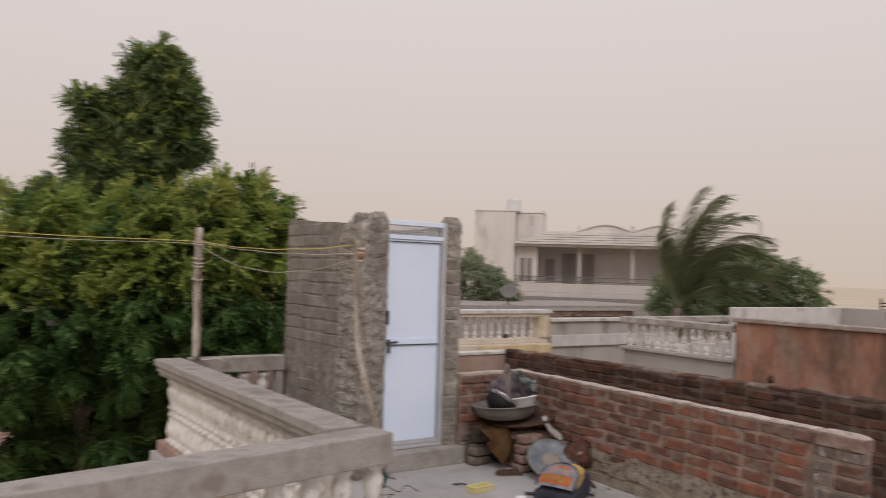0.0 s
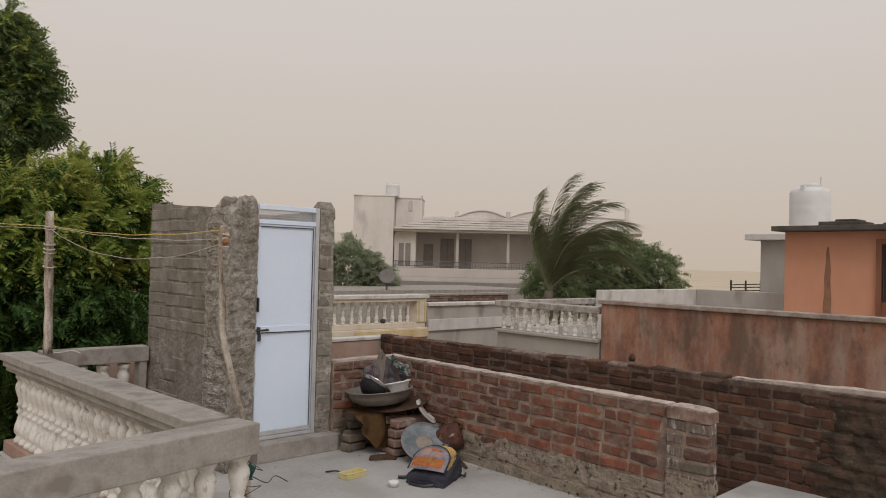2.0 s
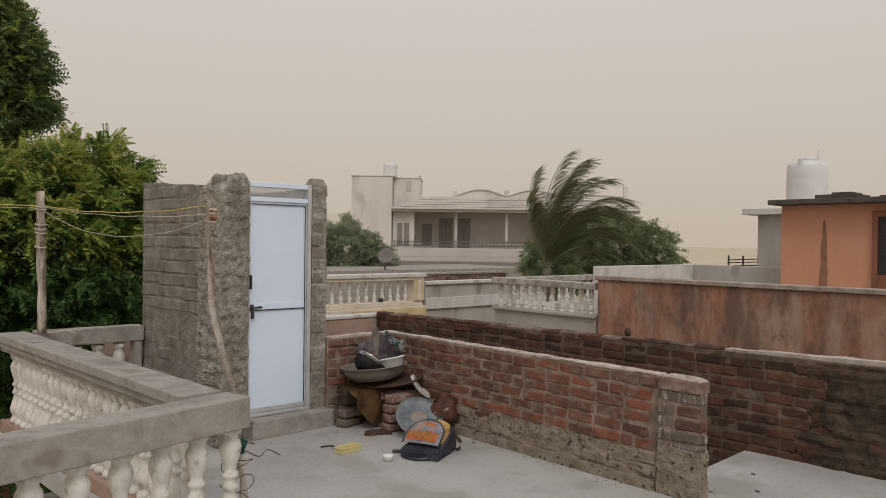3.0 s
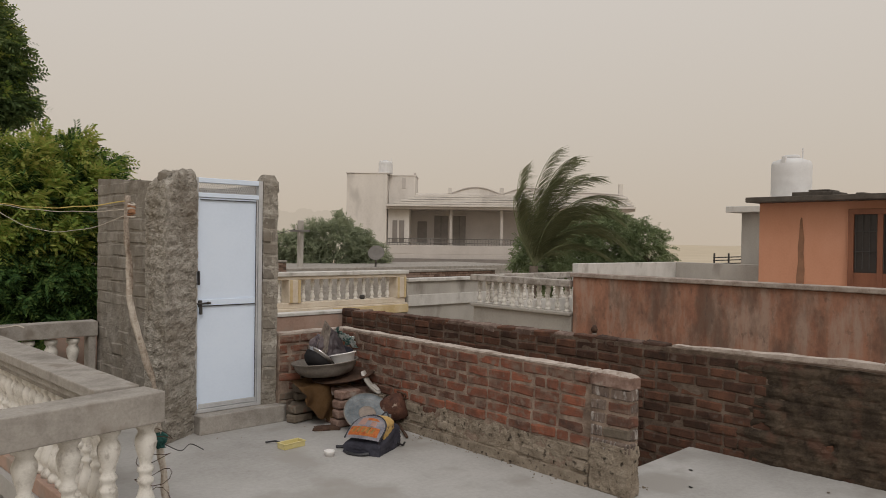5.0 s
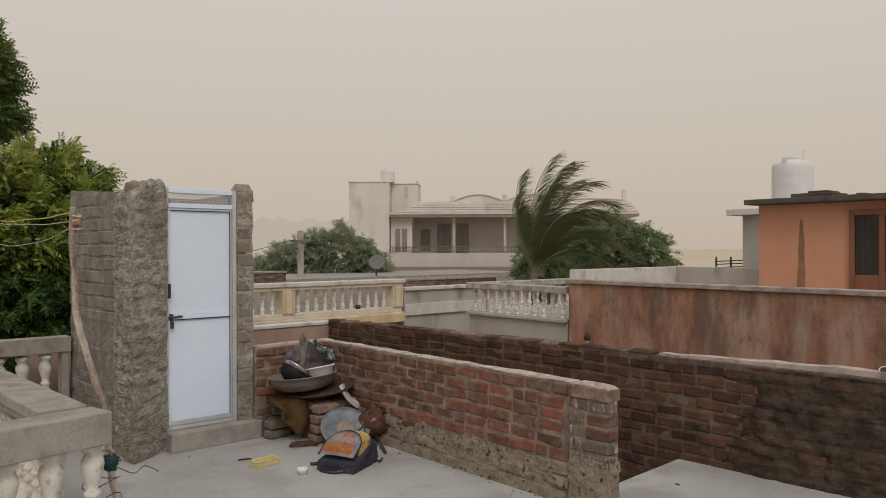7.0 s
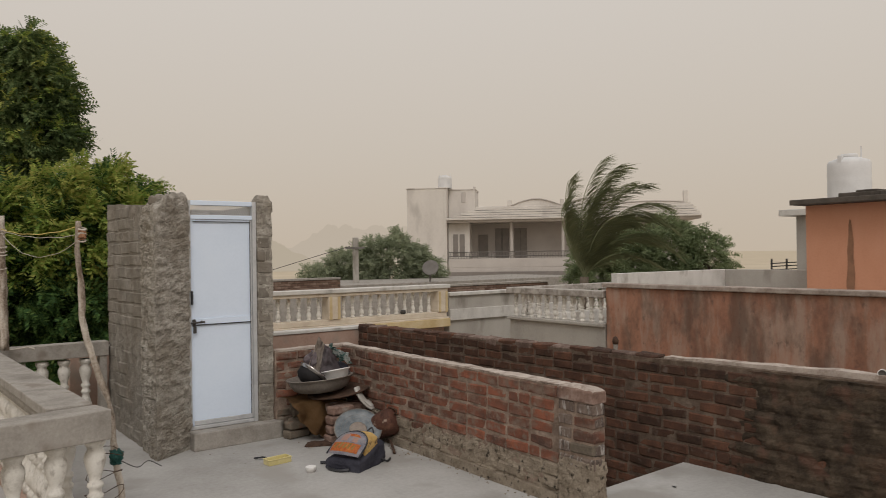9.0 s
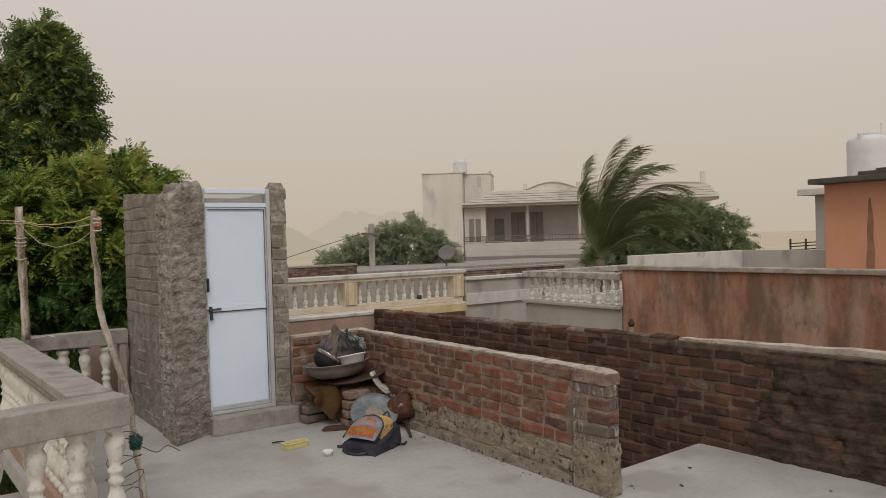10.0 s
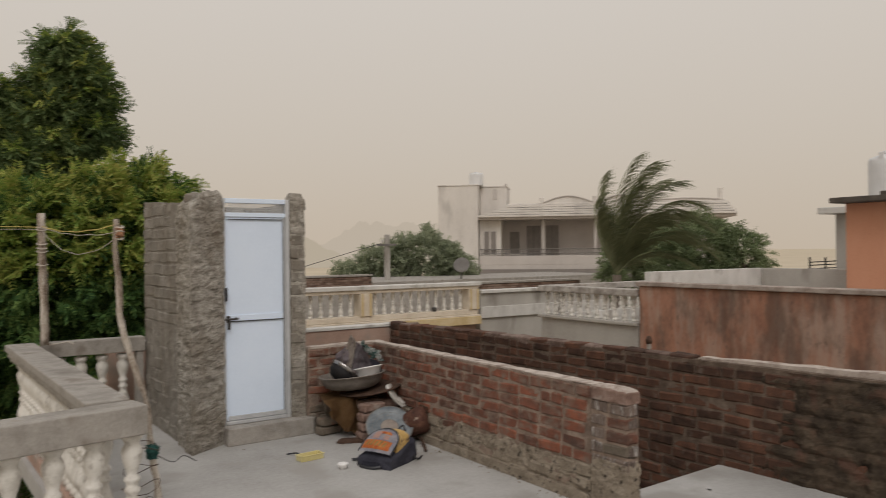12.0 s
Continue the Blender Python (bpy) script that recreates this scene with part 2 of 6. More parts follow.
M_OCHRE = surface("ochre_fabric", [(0.38, 0.23, 0.07), (0.50, 0.33, 0.12), (0.56, 0.40, 0.18)], 14, 70, 0.85, 0.3,
                  spots=(0.10, 0.06, 0.05), spot_scale=24, spot_cut=0.66)
M_NAVY = surface("dusty_navy_nylon", [(0.022, 0.022, 0.032), (0.038, 0.038, 0.052), (0.06, 0.06, 0.075)], 8, 90, 0.75, 0.3)
M_PRINT = surface("blue_grey_print", [(0.22, 0.21, 0.25), (0.38, 0.37, 0.42), (0.52, 0.46, 0.47)], 14, 50, 0.4, 0.1, spread=0.42)
M_GREENCL = surface("green_white_cloth", [(0.02, 0.06, 0.055), (0.10, 0.20, 0.18), (0.66, 0.68, 0.67), (0.72, 0.73, 0.72)], 12, 60, 0.9, 0.4, spread=0.26)
M_TEAL = surface("teal_cloth", [(0.015, 0.05, 0.045), (0.03, 0.10, 0.09), (0.05, 0.14, 0.12)], 14, 70, 0.9, 0.5)
M_BARK = surface("weathered_stick", [(0.15, 0.11, 0.08), (0.37, 0.315, 0.26), (0.58, 0.53, 0.465)], 13, 60, 0.95, 1.0, stretch=(1, 1, 0.22), spread=0.30)
M_ROPEY = surface("yellow_rope", [(0.52, 0.39, 0.11), (0.66, 0.52, 0.18)], 30, 90, 0.9, 0.3)
M_ROPEW = surface("pale_cord", [(0.42, 0.37, 0.31), (0.56, 0.51, 0.45)], 30, 90, 0.9, 0.3)
M_ROPEO = surface("orange_rag", [(0.16, 0.07, 0.04), (0.40, 0.22, 0.12)], 40, 90, 0.9, 0.3)
M_WIRE = surface("dark_wire", [(0.03, 0.027, 0.024), (0.06, 0.055, 0.05)], 30, 90, 0.6, 0.1)
M_PINK = surface("faded_pink_plaster", [(0.25, 0.16, 0.125), (0.38, 0.26, 0.205), (0.44, 0.32, 0.26)], 2.2, 40, 0.93, 0.3,
                 spots=(0.30, 0.25, 0.21), spot_scale=3, spot_cut=0.62)
M_RED = surface("stained_red_plaster", [(0.20, 0.104, 0.073), (0.30, 0.148, 0.098), (0.37, 0.188, 0.125), (0.41, 0.23, 0.162)], 1.3, 22, 0.93, 0.4, stretch=(1.2, 1.2, 0.6), spread=0.5)
stains(M_RED, (0.41, 0.325, 0.265), 2.6, 0.55, 0.075, (1.2, 1.2, 0.30), 0.62, 3.0)
stains(M_RED, (0.120, 0.080, 0.061), 2.2, 0.545, 0.075, (1.0, 1.0, 0.50), 0.7, 11.0)
stains(M_RED, (0.10, 0.072, 0.058), 9.0, 0.64, 0.06, (1.0, 1.0, 0.6), 0.6, 5.0)
M_ORANGE = surface("orange_wall_paint", [(0.48, 0.225, 0.135), (0.56, 0.275, 0.17), (0.60, 0.31, 0.205)], 1.1, 30, 0.85, 0.15, stretch=(1, 1, 0.5))
M_STAIN = surface("dark_run_stain", [(0.20, 0.11, 0.07), (0.32, 0.165, 0.10)], 6, 40, 0.95, 0.2)
M_ROOFDARK = surface("blackened_roof_slab", [(0.05, 0.042, 0.036), (0.09, 0.078, 0.066), (0.14, 0.12, 0.10)], 3, 40, 0.95, 0.4)
M_GREYWALL = surface("grey_cement_wall", [(0.30, 0.28, 0.25), (0.39, 0.365, 0.33), (0.46, 0.435, 0.395)], 1.2, 30, 0.93, 0.25, stretch=(1, 1, 0.4),
                     spots=(0.24, 0.22, 0.19), spot_scale=1.8, spot_cut=0.64)
M_CREAM = surface("cream_paint", [(0.48, 0.405, 0.315), (0.62, 0.54, 0.435), (0.70, 0.63, 0.53)], 3, 40, 0.85, 0.15)
M_OCHREWALL = surface("yellow_ochre_paint", [(0.47, 0.34, 0.17), (0.56, 0.44, 0.25), (0.64, 0.54, 0.36)], 3, 40, 0.85, 0.15)
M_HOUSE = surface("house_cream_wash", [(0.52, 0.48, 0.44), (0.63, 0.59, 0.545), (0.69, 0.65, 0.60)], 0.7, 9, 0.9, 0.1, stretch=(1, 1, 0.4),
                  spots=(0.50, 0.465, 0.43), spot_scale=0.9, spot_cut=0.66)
# dimmer copy of the house wash: balcony shade and haze put into the colour
M_HOUSEDIM = surface("house_shade_wash", [(0.42, 0.382, 0.352), (0.50, 0.458, 0.424), (0.56, 0.518, 0.48)], 0.6, 12, 0.9, 0.1)
M_WINDOW = surface("dark_window", [(0.028, 0.023, 0.020), (0.045, 0.037, 0.032)], 3, 20, 0.45, 0)
M_WOODRED = surface("red_brown_wood", [(0.13, 0.045, 0.022), (0.20, 0.075, 0.038), (0.25, 0.10, 0.05)], 6, 60, 0.6, 0.2, stretch=(1, 1, 0.2))
M_TANK = surface("white_tank_plastic", [(0.56, 0.555, 0.55), (0.65, 0.645, 0.64), (0.70, 0.695, 0.69)], 1.5, 30, 0.5, 0.05)
M_SAND = surface("sandy_ground", [(0.46, 0.385, 0.275), (0.52, 0.44, 0.325), (0.57, 0.49, 0.37)], 0.05, 3, 0.97, 0.2)
M_TRUNK = surface("tree_bark", [(0.06, 0.045, 0.034), (0.11, 0.085, 0.066), (0.17, 0.14, 0.11)], 6, 40, 0.95, 0.8, stretch=(1, 1, 0.3))
# neem green, darkened to stand for the shade low in the crown
M_NEEM = leaf_material("neem_leaves", [(0.015, 0.042, 0.012), (0.038, 0.088, 0.022), (0.074, 0.138, 0.034), (0.13, 0.19, 0.05)], 0.62, 0.18)
M_NEEMDARK = leaf_material("old_neem_leaves", [(0.062, 0.100, 0.038), (0.115, 0.170, 0.062), (0.19, 0.235, 0.090)], 0.7, 0.38)
# dusty green, paled further so that the colour carries the haze
M_DUSTHAZELEAF = leaf_material("dusty_hazed_leaves", [(0.27, 0.305, 0.20), (0.315, 0.35, 0.23), (0.365, 0.39, 0.265)], 0.7, 0.5)
M_BROADLEAF = leaf_material("dusty_green_leaves", [(0.155, 0.20, 0.10), (0.205, 0.252, 0.128), (0.265, 0.305, 0.165)], 0.7, 0.45)
# young yellow-green, brightened to stand for skylight on the crown top
M_NEEMNEWLIT = leaf_material("young_toplit_neem_leaves", [(0.16, 0.27, 0.055), (0.28, 0.35, 0.075), (0.40, 0.39, 0.105)], 0.6, 0.42)
# door brown and iron grey, both lightened to imitate haze over distance
M_HAZEDOOR = surface("hazed_brown_door", [(0.19, 0.168, 0.152), (0.25, 0.222, 0.20)], 3, 20, 0.6, 0)
M_FARIRON = surface("hazed_iron", [(0.14, 0.13, 0.12), (0.20, 0.185, 0.17)], 6, 40, 0.8, 0)
M_FARBRICK = surface("brown_far_brick", [(0.13, 0.082, 0.062), (0.20, 0.132, 0.10), (0.28, 0.205, 0.165)], 4, 30, 0.95, 0.2, per_island=0.5, spread=0.5)
M_PIT = surface("pitted_cement", [(0.178, 0.143, 0.106), (0.28, 0.231, 0.176), (0.38, 0.324, 0.256)], 10, 60, 0.97, 1.0, spread=0.5, depth=0.03,
                spots=(0.05, 0.04, 0.03), spot_scale=24, spot_cut=0.645)
M_REDCAN = surface("mottled_red_rust", [(0.04, 0.02, 0.015), (0.085, 0.038, 0.026), (0.15, 0.07, 0.045)], 16, 70, 0.7, 0.4, spots=(0.33, 0.25, 0.2), spot_scale=24, spot_cut=0.68)
M_DUSTBRICK = surface("dusty_pink_brick", [(0.12, 0.076, 0.060), (0.21, 0.135, 0.106), (0.30, 0.215, 0.178)], 12, 60, 0.95, 0.9, spread=0.45, spots=(0.36, 0.31, 0.27), spot_scale=9, spot_cut=0.66)
M_PALM = leaf_material("palm_leaves", [(0.19, 0.212, 0.118), (0.255, 0.272, 0.15), (0.325, 0.332, 0.20)], 0.7, 0.38)





# ---- building blocks ----
def bm_obj(name, bm, mat, parent=None, label="", smooth=False):
    me = bpy.data.meshes.new(name)
    bm.normal_update()
    bm.to_mesh(me)
    bm.free()
    me.materials.append(mat)
    if smooth:
        for p in me.polygons:
            p.use_smooth = True
    ob = new(name, me)
    if parent is not None:
        ob.parent = parent
    if label:
        ob["label"] = label
    return ob


def part(name, bm, mat, parent, label="", smooth=False):
    return bm_obj(name, bm, mat, parent, label, smooth)


def thing(name, at, label, category, group="", kind=""):
    e = new(name)
    e.empty_display_size = 0.1
    e.location = at
    return tagged(e, label, category, group, kind)


def box(lo, hi, bevel=0.0, bm=None, m=None):
    """A box between two corners, with softened edges."""
    own = bmesh.new()
    bmesh.ops.create_cube(own, size=1.0)
    for v in own.verts:
        v.co = Vector([lo[i] + (v.co[i] + 0.5) * (hi[i] - lo[i]) for i in range(3)])
    if bevel:
        bmesh.ops.bevel(own, geom=own.edges[:], offset=bevel, segments=2, affect="EDGES", profile=0.5)
    if m is not None:
        own.transform(m)
    if bm is None:
        return own
    tmp = bpy.data.meshes.new("tmp")
    own.to_mesh(tmp)
    own.free()
    bm.from_mesh(tmp)
    bpy.data.meshes.remove(tmp)
    return bm


def prism(points, z0, z1, bevel=0.0):
    bm = bmesh.new()
    low = [bm.verts.new((x, y, z0)) for x, y in points]
    high = [bm.verts.new((x, y, z1)) for x, y in points]
    n = len(points)
    bm.faces.new(low[::-1])
    bm.faces.new(high)
    for i in range(n):
        bm.faces.new((low[i], low[(i + 1) % n], high[(i + 1) % n], high[i]))
    bmesh.ops.recalc_face_normals(bm, faces=bm.faces[:])
    if bevel:
        bmesh.ops.bevel(bm, geom=bm.edges[:], offset=bevel, segments=2, affect="EDGES", profile=0.5)
    return bm


def lathe(profile, segs=20, m=None):
    """Turns (radius, height) pairs round the z axis."""
    bm = bmesh.new()
    rings = []
    for r, z in profile:
        if r < 1e-5:
            rings.append([bm.verts.new((0, 0, z))])
        else:
            rings.append([bm.verts.new((r * math.cos(2 * math.pi * i / segs), r * math.sin(2 * math.pi * i / segs), z)) for i in range(segs)])
    for a, b in zip(rings, rings[1:]):
        for i in range(segs):
            j = (i + 1) % segs
            if len(a) == 1 and len(b) > 1:
                bm.faces.new((a[0], b[j], b[i]))
            elif len(b) == 1 and len(a) > 1:
                bm.faces.new((a[i], a[j], b[0]))
            elif len(a) > 1:
                bm.faces.new((a[i], a[j], b[j], b[i]))
    bmesh.ops.recalc_face_normals(bm, faces=bm.faces[:])
    if m is not None:
        bm.transform(m)
    return bm


def tube(points, radius, segs=8, bm=None, jitter=0.0, taper=1.0):
    """A round rod along points, slightly uneven where jitter is given."""
    bm = bm or bmesh.new()
    pts = [Vector(p) for p in points]
    rings = []
    for k, p in enumerate(pts):
        d = (pts[min(k + 1, len(pts) - 1)] - pts[max(k - 1, 0)]).normalized()
        u = d.orthogonal().normalized() if abs(d.z) > 0.9 else d.cross(Vector((0, 0, 1))).normalized()
        v = d.cross(u)
        r = radius * (1 + (taper - 1) * k / max(1, len(pts) - 1))
        ring = []
        for i in range(segs):
            a = 2 * math.pi * i / segs
            rr = r * (1 + jitter * noise.noise(p * 9 + Vector((math.cos(a), math.sin(a), 0))))
            ring.append(bm.verts.new(p + rr * (math.cos(a) * u + math.sin(a) * v)))
        rings.append(ring)
    for a, b in zip(rings, rings[1:]):
        for i in range(segs):
            j = (i + 1) % segs
            bm.faces.new((a[i], a[j], b[j], b[i]))
    bm.faces.new(rings[0][::-1])
    bm.faces.new(rings[-1])
    bmesh.ops.recalc_face_normals(bm, faces=bm.faces[:])
    return bm


def curve_points(points, steps=6):
    """A smooth line through points."""
    p = [Vector(q) for q in points]
    p = [p[0] * 2 - p[1]] + p + [p[-1] * 2 - p[-2]]
    out = []
    for i in range(1, len(p) - 2):
        for k in range(steps):
            t = k / steps
            a, b, c, d = p[i - 1], p[i], p[i + 1], p[i + 2]
            out.append(0.5 * ((2 * b) + (c - a) * t + (2 * a - 5 * b + 4 * c - d) * t * t + (3 * b - a - 3 * c + d) * t ** 3))
    out.append(p[-2])
    return out


def rough_block(corners, z0, z1, cuts, amp, freq, top_round=0.0, z1b=None, seed=0, tall=1.0):
    """A lumpy hand-plastered block on a four-cornered plan; z1b: the top at the third and fourth corner."""
    bm = bmesh.new()
    bmesh.ops.create_cube(bm, size=1.0)
    bmesh.ops.subdivide_edges(bm, edges=bm.edges[:], cuts=cuts, use_grid_fill=True)
    a, b, c, d = [Vector((*p, 0)) for p in corners]
    cen = (a + b + c + d) / 4
    zb = z1 if z1b is None else z1b
    for v in bm.verts:
        u, w, h = v.co.x + 0.5, v.co.y + 0.5, v.co.z + 0.5
        q = a * (1 - u) * (1 - w) + b * u * (1 - w) + c * u * w + d * (1 - u) * w
        top = z1 + (zb - z1) * w
        z = z0 + h * (top - z0)
        if top_round:
            k = max(0.0, (z - (top - top_round)) / top_round)
            q = cen + (q - cen) * (1 - 0.42 * k ** 2.2)
        out = (q - cen).normalized() if (q - cen).length > 1e-4 else Vector((0, 0, 1))
        s = Vector((q.x, q.y, (z + seed) * tall))
        n1 = noise.noise(s * freq) + 0.6 * noise.noise(s * freq * 2.7) + 0.45 * noise.noise(s * freq * 6.5)
        v.co = Vector((q.x, q.y, z)) + out * amp * n1 + Vector((0, 0, amp * 0.7 * noise.noise(s * freq * 1.3 + Vector((7, 3, 1)))) if h > 0.98 else (0, 0, 0))
    bmesh.ops.recalc_face_normals(bm, faces=bm.faces[:])
    return bm


# ---- ground and the terrace house ----
bm = bmesh.new()
bmesh.ops.create_grid(bm, x_segments=40, y_segments=40, size=2400)
for v in bm.verts:
    v.co.z = -3.6
tagged(bm_obj("ground", bm, M_SAND), "pale sandy ground reaching a dusty horizon", "ground", kind="structure")

# the terrace: a cement roof over a one-storey house
TERRACE = [(-4, -5), (6.1, -5), (6.0, 2.30), (4.62, 2.22), (4.62, 5.4), (3.9, 6.75), (1.47, 6.72), (1.63, 3.24), (-4, 2.06)]
tagged(bm_obj("floor", prism(TERRACE, -0.14, 0.0), M_FLOOR), "smooth grey cement roof terrace floor", "floor", kind="structure")
tagged(bm_obj("passage_floor", prism([(4.62, 2.22), (6.0, 2.30), (5.75, 7.0), (4.62, 7.0)], -0.60, -0.45), M_CONC), "lower cement floor between two brick walls", "floor", kind="structure")
tagged(bm_obj("house_wall_below", prism([(-3.9, -4.9), (6.0, -4.9), (5.75, 6.95), (3.9, 6.7), (1.52, 6.66), (1.68, 3.18), (-3.9, 1.98)], -3.6, -0.601), M_GREYWALL), "grey cement wall of the house under the terrace", "wall", kind="structure")


def brick_meshes(count, length, height, depth, jit, mat, name="brick"):
    """A few worn bricks, their front at y = 0, to be shared by many objects."""
    out = []
    for k in range(count):
        rnd = random.Random(k * 7 + int(length * 1000))
        b = box((-length / 2, 0, -height / 2), (length / 2, depth, height / 2))
        for v in b.verts:
            v.co += Vector((rnd.uniform(-jit, jit), rnd.uniform(-jit, jit) * 0.9, rnd.uniform(-jit, jit)))
        bmesh.ops.bevel(b, geom=b.edges[:], offset=0.011, segments=1, affect="EDGES")
        for v in b.verts:
            v.co += Vector((rnd.uniform(-jit, jit), rnd.uniform(-jit, jit) * 0.6, rnd.uniform(-jit, jit))) * 0.35
        me = bpy.data.meshes.new(name)
        b.normal_update()
        b.to_mesh(me)
        b.free()
        me.materials.append(mat)
        out.append(me)
    return out


BRICKS = {}


def bricks_of(mat, length, height=0.075):
    key = (mat.name, length, height)
    if key not in BRICKS:
        BRICKS[key] = brick_meshes(9, length, height, 0.09, 0.0075, mat)
    return BRICKS[key]


def lay_bricks(parent, start, end, z0, courses, pick, course=0.0872, proud=0.007, seed=1, length=0.220, gap=0.015, sag=0.0, top=None, height=0.075):
    """Courses of running bond on the wall face from start to end (the face looks to the right of that way)."""
    rnd = random.Random(seed)
    a, b = Vector((*start, 0)), Vector((*end, 0))
    way = (b - a).normalized()
    side = Vector((way.y, -way.x, 0))
    ang = math.atan2(way.y, way.x)
    total = (b - a).length
    for c in range(courses):
        s = -(0.5 * (length + gap) if c % 2 else 0.0) - rnd.uniform(0, 0.03)
        while s < total:
            header = rnd.random() < 0.09
            ln = 0.105 if header else length
            s0, s1 = max(s, 0), min(s + ln, total)
            if s1 - s0 > 0.05:
                mid = (s0 + s1) / 2
                if top is None or (c + 1) * course <= top(mid):
                    mat, out = pick(mid, c, rnd)
                    if mat is not None:
                        ob = new("brick", rnd.choice(bricks_of(mat, length if s1 - s0 > 0.16 else 0.105, height)))
                        ob.scale = ((s1 - s0) / (length if s1 - s0 > 0.16 else 0.105), 1, 1)
                        p = a + way * mid + side * (proud * out + rnd.uniform(-0.004, 0.005))
                        ob.location = (p.x, p.y, z0 + (c + 0.5) * course + rnd.uniform(-0.005, 0.005) + sag * math.sin(mid * 1.7 + c))
                        ob.rotation_euler = (rnd.uniform(-0.03, 0.03), rnd.uniform(-0.022, 0.022), ang + rnd.uniform(-0.02, 0.02))
                        ob.parent = parent
            s += ln + gap + rnd.uniform(-0.002, 0.003)


def lumpy_wall(name, corners, z0, z1, mat, label, cuts_long=60, cuts_up=12, amp=0.006, freq=9, z1b=None):
    """A wall core with an uneven surface: corners a, b (front face), c, d (rear)."""
    bm = bmesh.new()
    a, b, c, d = [Vector((*p, 0)) for p in corners]
    grid = {}
    zb = z1 if z1b is None else z1b
    for i in range(cuts_long + 1):
        u = i / cuts_long
        top = z1 + (zb - z1) * u
        for j in range(cuts_up + 1):
            z = z0 + (top - z0) * j / cuts_up
            for f, (p, q, sgn) in enumerate(((a, b, 1), (d, c, -1))):
                n = (b - a).normalized()
                nrm = Vector((n.y, -n.x, 0)) * sgn
                w = p + (q - p) * u
                s = Vector((w.x, w.y, z))
                off = amp * (noise.noise(s * freq) + 0.6 * noise.noise(s * freq * 3))
                up = amp * 1.3 * noise.noise(s * 5) if j == cuts_up else 0
                grid[i, j, f] = bm.verts.new((w.x + nrm.x * off, w.y + nrm.y * off, z + up))
    for i in range(cuts_long):
        for j in range(cuts_up):
            bm.faces.new((grid[i, j, 0], grid[i + 1, j, 0], grid[i + 1, j + 1, 0], grid[i, j + 1, 0]))
            bm.faces.new((grid[i, j, 1], grid[i, j + 1, 1], grid[i + 1, j + 1, 1], grid[i + 1, j, 1]))
        bm.faces.new((grid[i, cuts_up, 0], grid[i + 1, cuts_up, 0], grid[i + 1, cuts_up, 1], grid[i, cuts_up, 1]))
        bm.faces.new((grid[i, 0, 0], grid[i, 0, 1], grid[i + 1, 0, 1], grid[i + 1, 0, 0]))
    for i in (0, cuts_long):
        for j in range(cuts_up):
            bm.faces.new((grid[i, j, 0], grid[i, j + 1, 0], grid[i, j + 1, 1], grid[i, j, 1]))
    bmesh.ops.recalc_face_normals(bm, faces=bm.faces[:])
    return tagged(bm_obj(name, bm, mat), label, "wall", kind="structure")


# low brick wall on the terrace, with a plain pier at its end
WALL_X, WALL_TOP = 4.49, 0.785
wall_parapet = lumpy_wall("wall_low_brick", [(WALL_X, 5.16), (WALL_X, 2.19), (WALL_X + 0.11, 2.19), (WALL_X + 0.11, 5.16)], 0, WALL_TOP - 0.012, M_MORTAR,
                          "low unplastered red brick wall with cement smeared over its foot", 90, 26, 0.0045, 11)
cap = lumpy_wall("mortar_cap", [(WALL_X + 0.006, 5.20), (WALL_X + 0.006, 2.205), (WALL_X + 0.114, 2.205), (WALL_X + 0.114, 5.20)], WALL_TOP - 0.011, WALL_TOP - 0.001, M_MORTARTOP, "pale mortar cap", 220, 2, 0.007, 14)
for key in ("category", "kind"):
    del cap[key]
cap.parent = wall_parapet
# cement fillet thrown against the foot of the wall
foot = rough_block([(WALL_X - 0.035, 2.21), (WALL_X + 0.02, 2.21), (WALL_X + 0.02, 5.1), (WALL_X - 0.03, 5.1)], 0.001, 0.07, 40, 0.012, 9)
part("cement_foot", foot, M_PIT, wall_parapet, "rough cement smeared along the foot", True)

band = lumpy_wall("cement_band", [(WALL_X - 0.004, 5.15), (WALL_X - 0.004, 2.205), (WALL_X + 0.05, 2.205), (WALL_X + 0.05, 5.15)], 0.004, 0.262, M_PIT, "pitted cement smeared over the lower courses", 150, 20, 0.014, 14)
for v in band.data.vertices:
    if v.co.z > 0.22:
        v.co.z += 0.035 * noise.noise(Vector((0, v.co.y * 3.1, 2)))
for key in ("category", "kind"):
    del band[key]
band.parent = wall_parapet
wall_short = lumpy_wall("wall_short_brick", [(3.80, 5.16), (4.615, 5.16), (4.615, 5.29), (3.80, 5.29)], 0, WALL_TOP - 0.02, M_MORTAR,
                        "short red brick wall beside the door jamb", 20, 18, 0.006, 11)
cap = lumpy_wall("mortar_cap", [(3.80, 5.157), (4.62, 5.157), (4.62, 5.293), (3.80, 5.293)], WALL_TOP - 0.02, WALL_TOP - 0.002, M_MORTARTOP, "pale mortar cap", 20, 2, 0.004, 12)
for key in ("category", "kind"):
    del cap[key]
cap.parent = wall_short

PIER_A, PIER_B = (4.476, 2.192), (4.582, 1.895)
pier = thing("brick_pier", (4.529, 2.0435, 0), "square brick pier with worn cement smears ending the low wall", "pier", kind="structure")
PX, PY = (PIER_B[0] - PIER_A[0]) / 2, (PIER_A[1] - PIER_B[1]) / 2
pb = rough_block([(-PX, -PY), (PX, -PY), (PX, PY), (-PX, PY)], 0.0, 0.772, 30, 0.005, 13)
part("mortar_core", pb, M_MORTAR, pier, "", True)
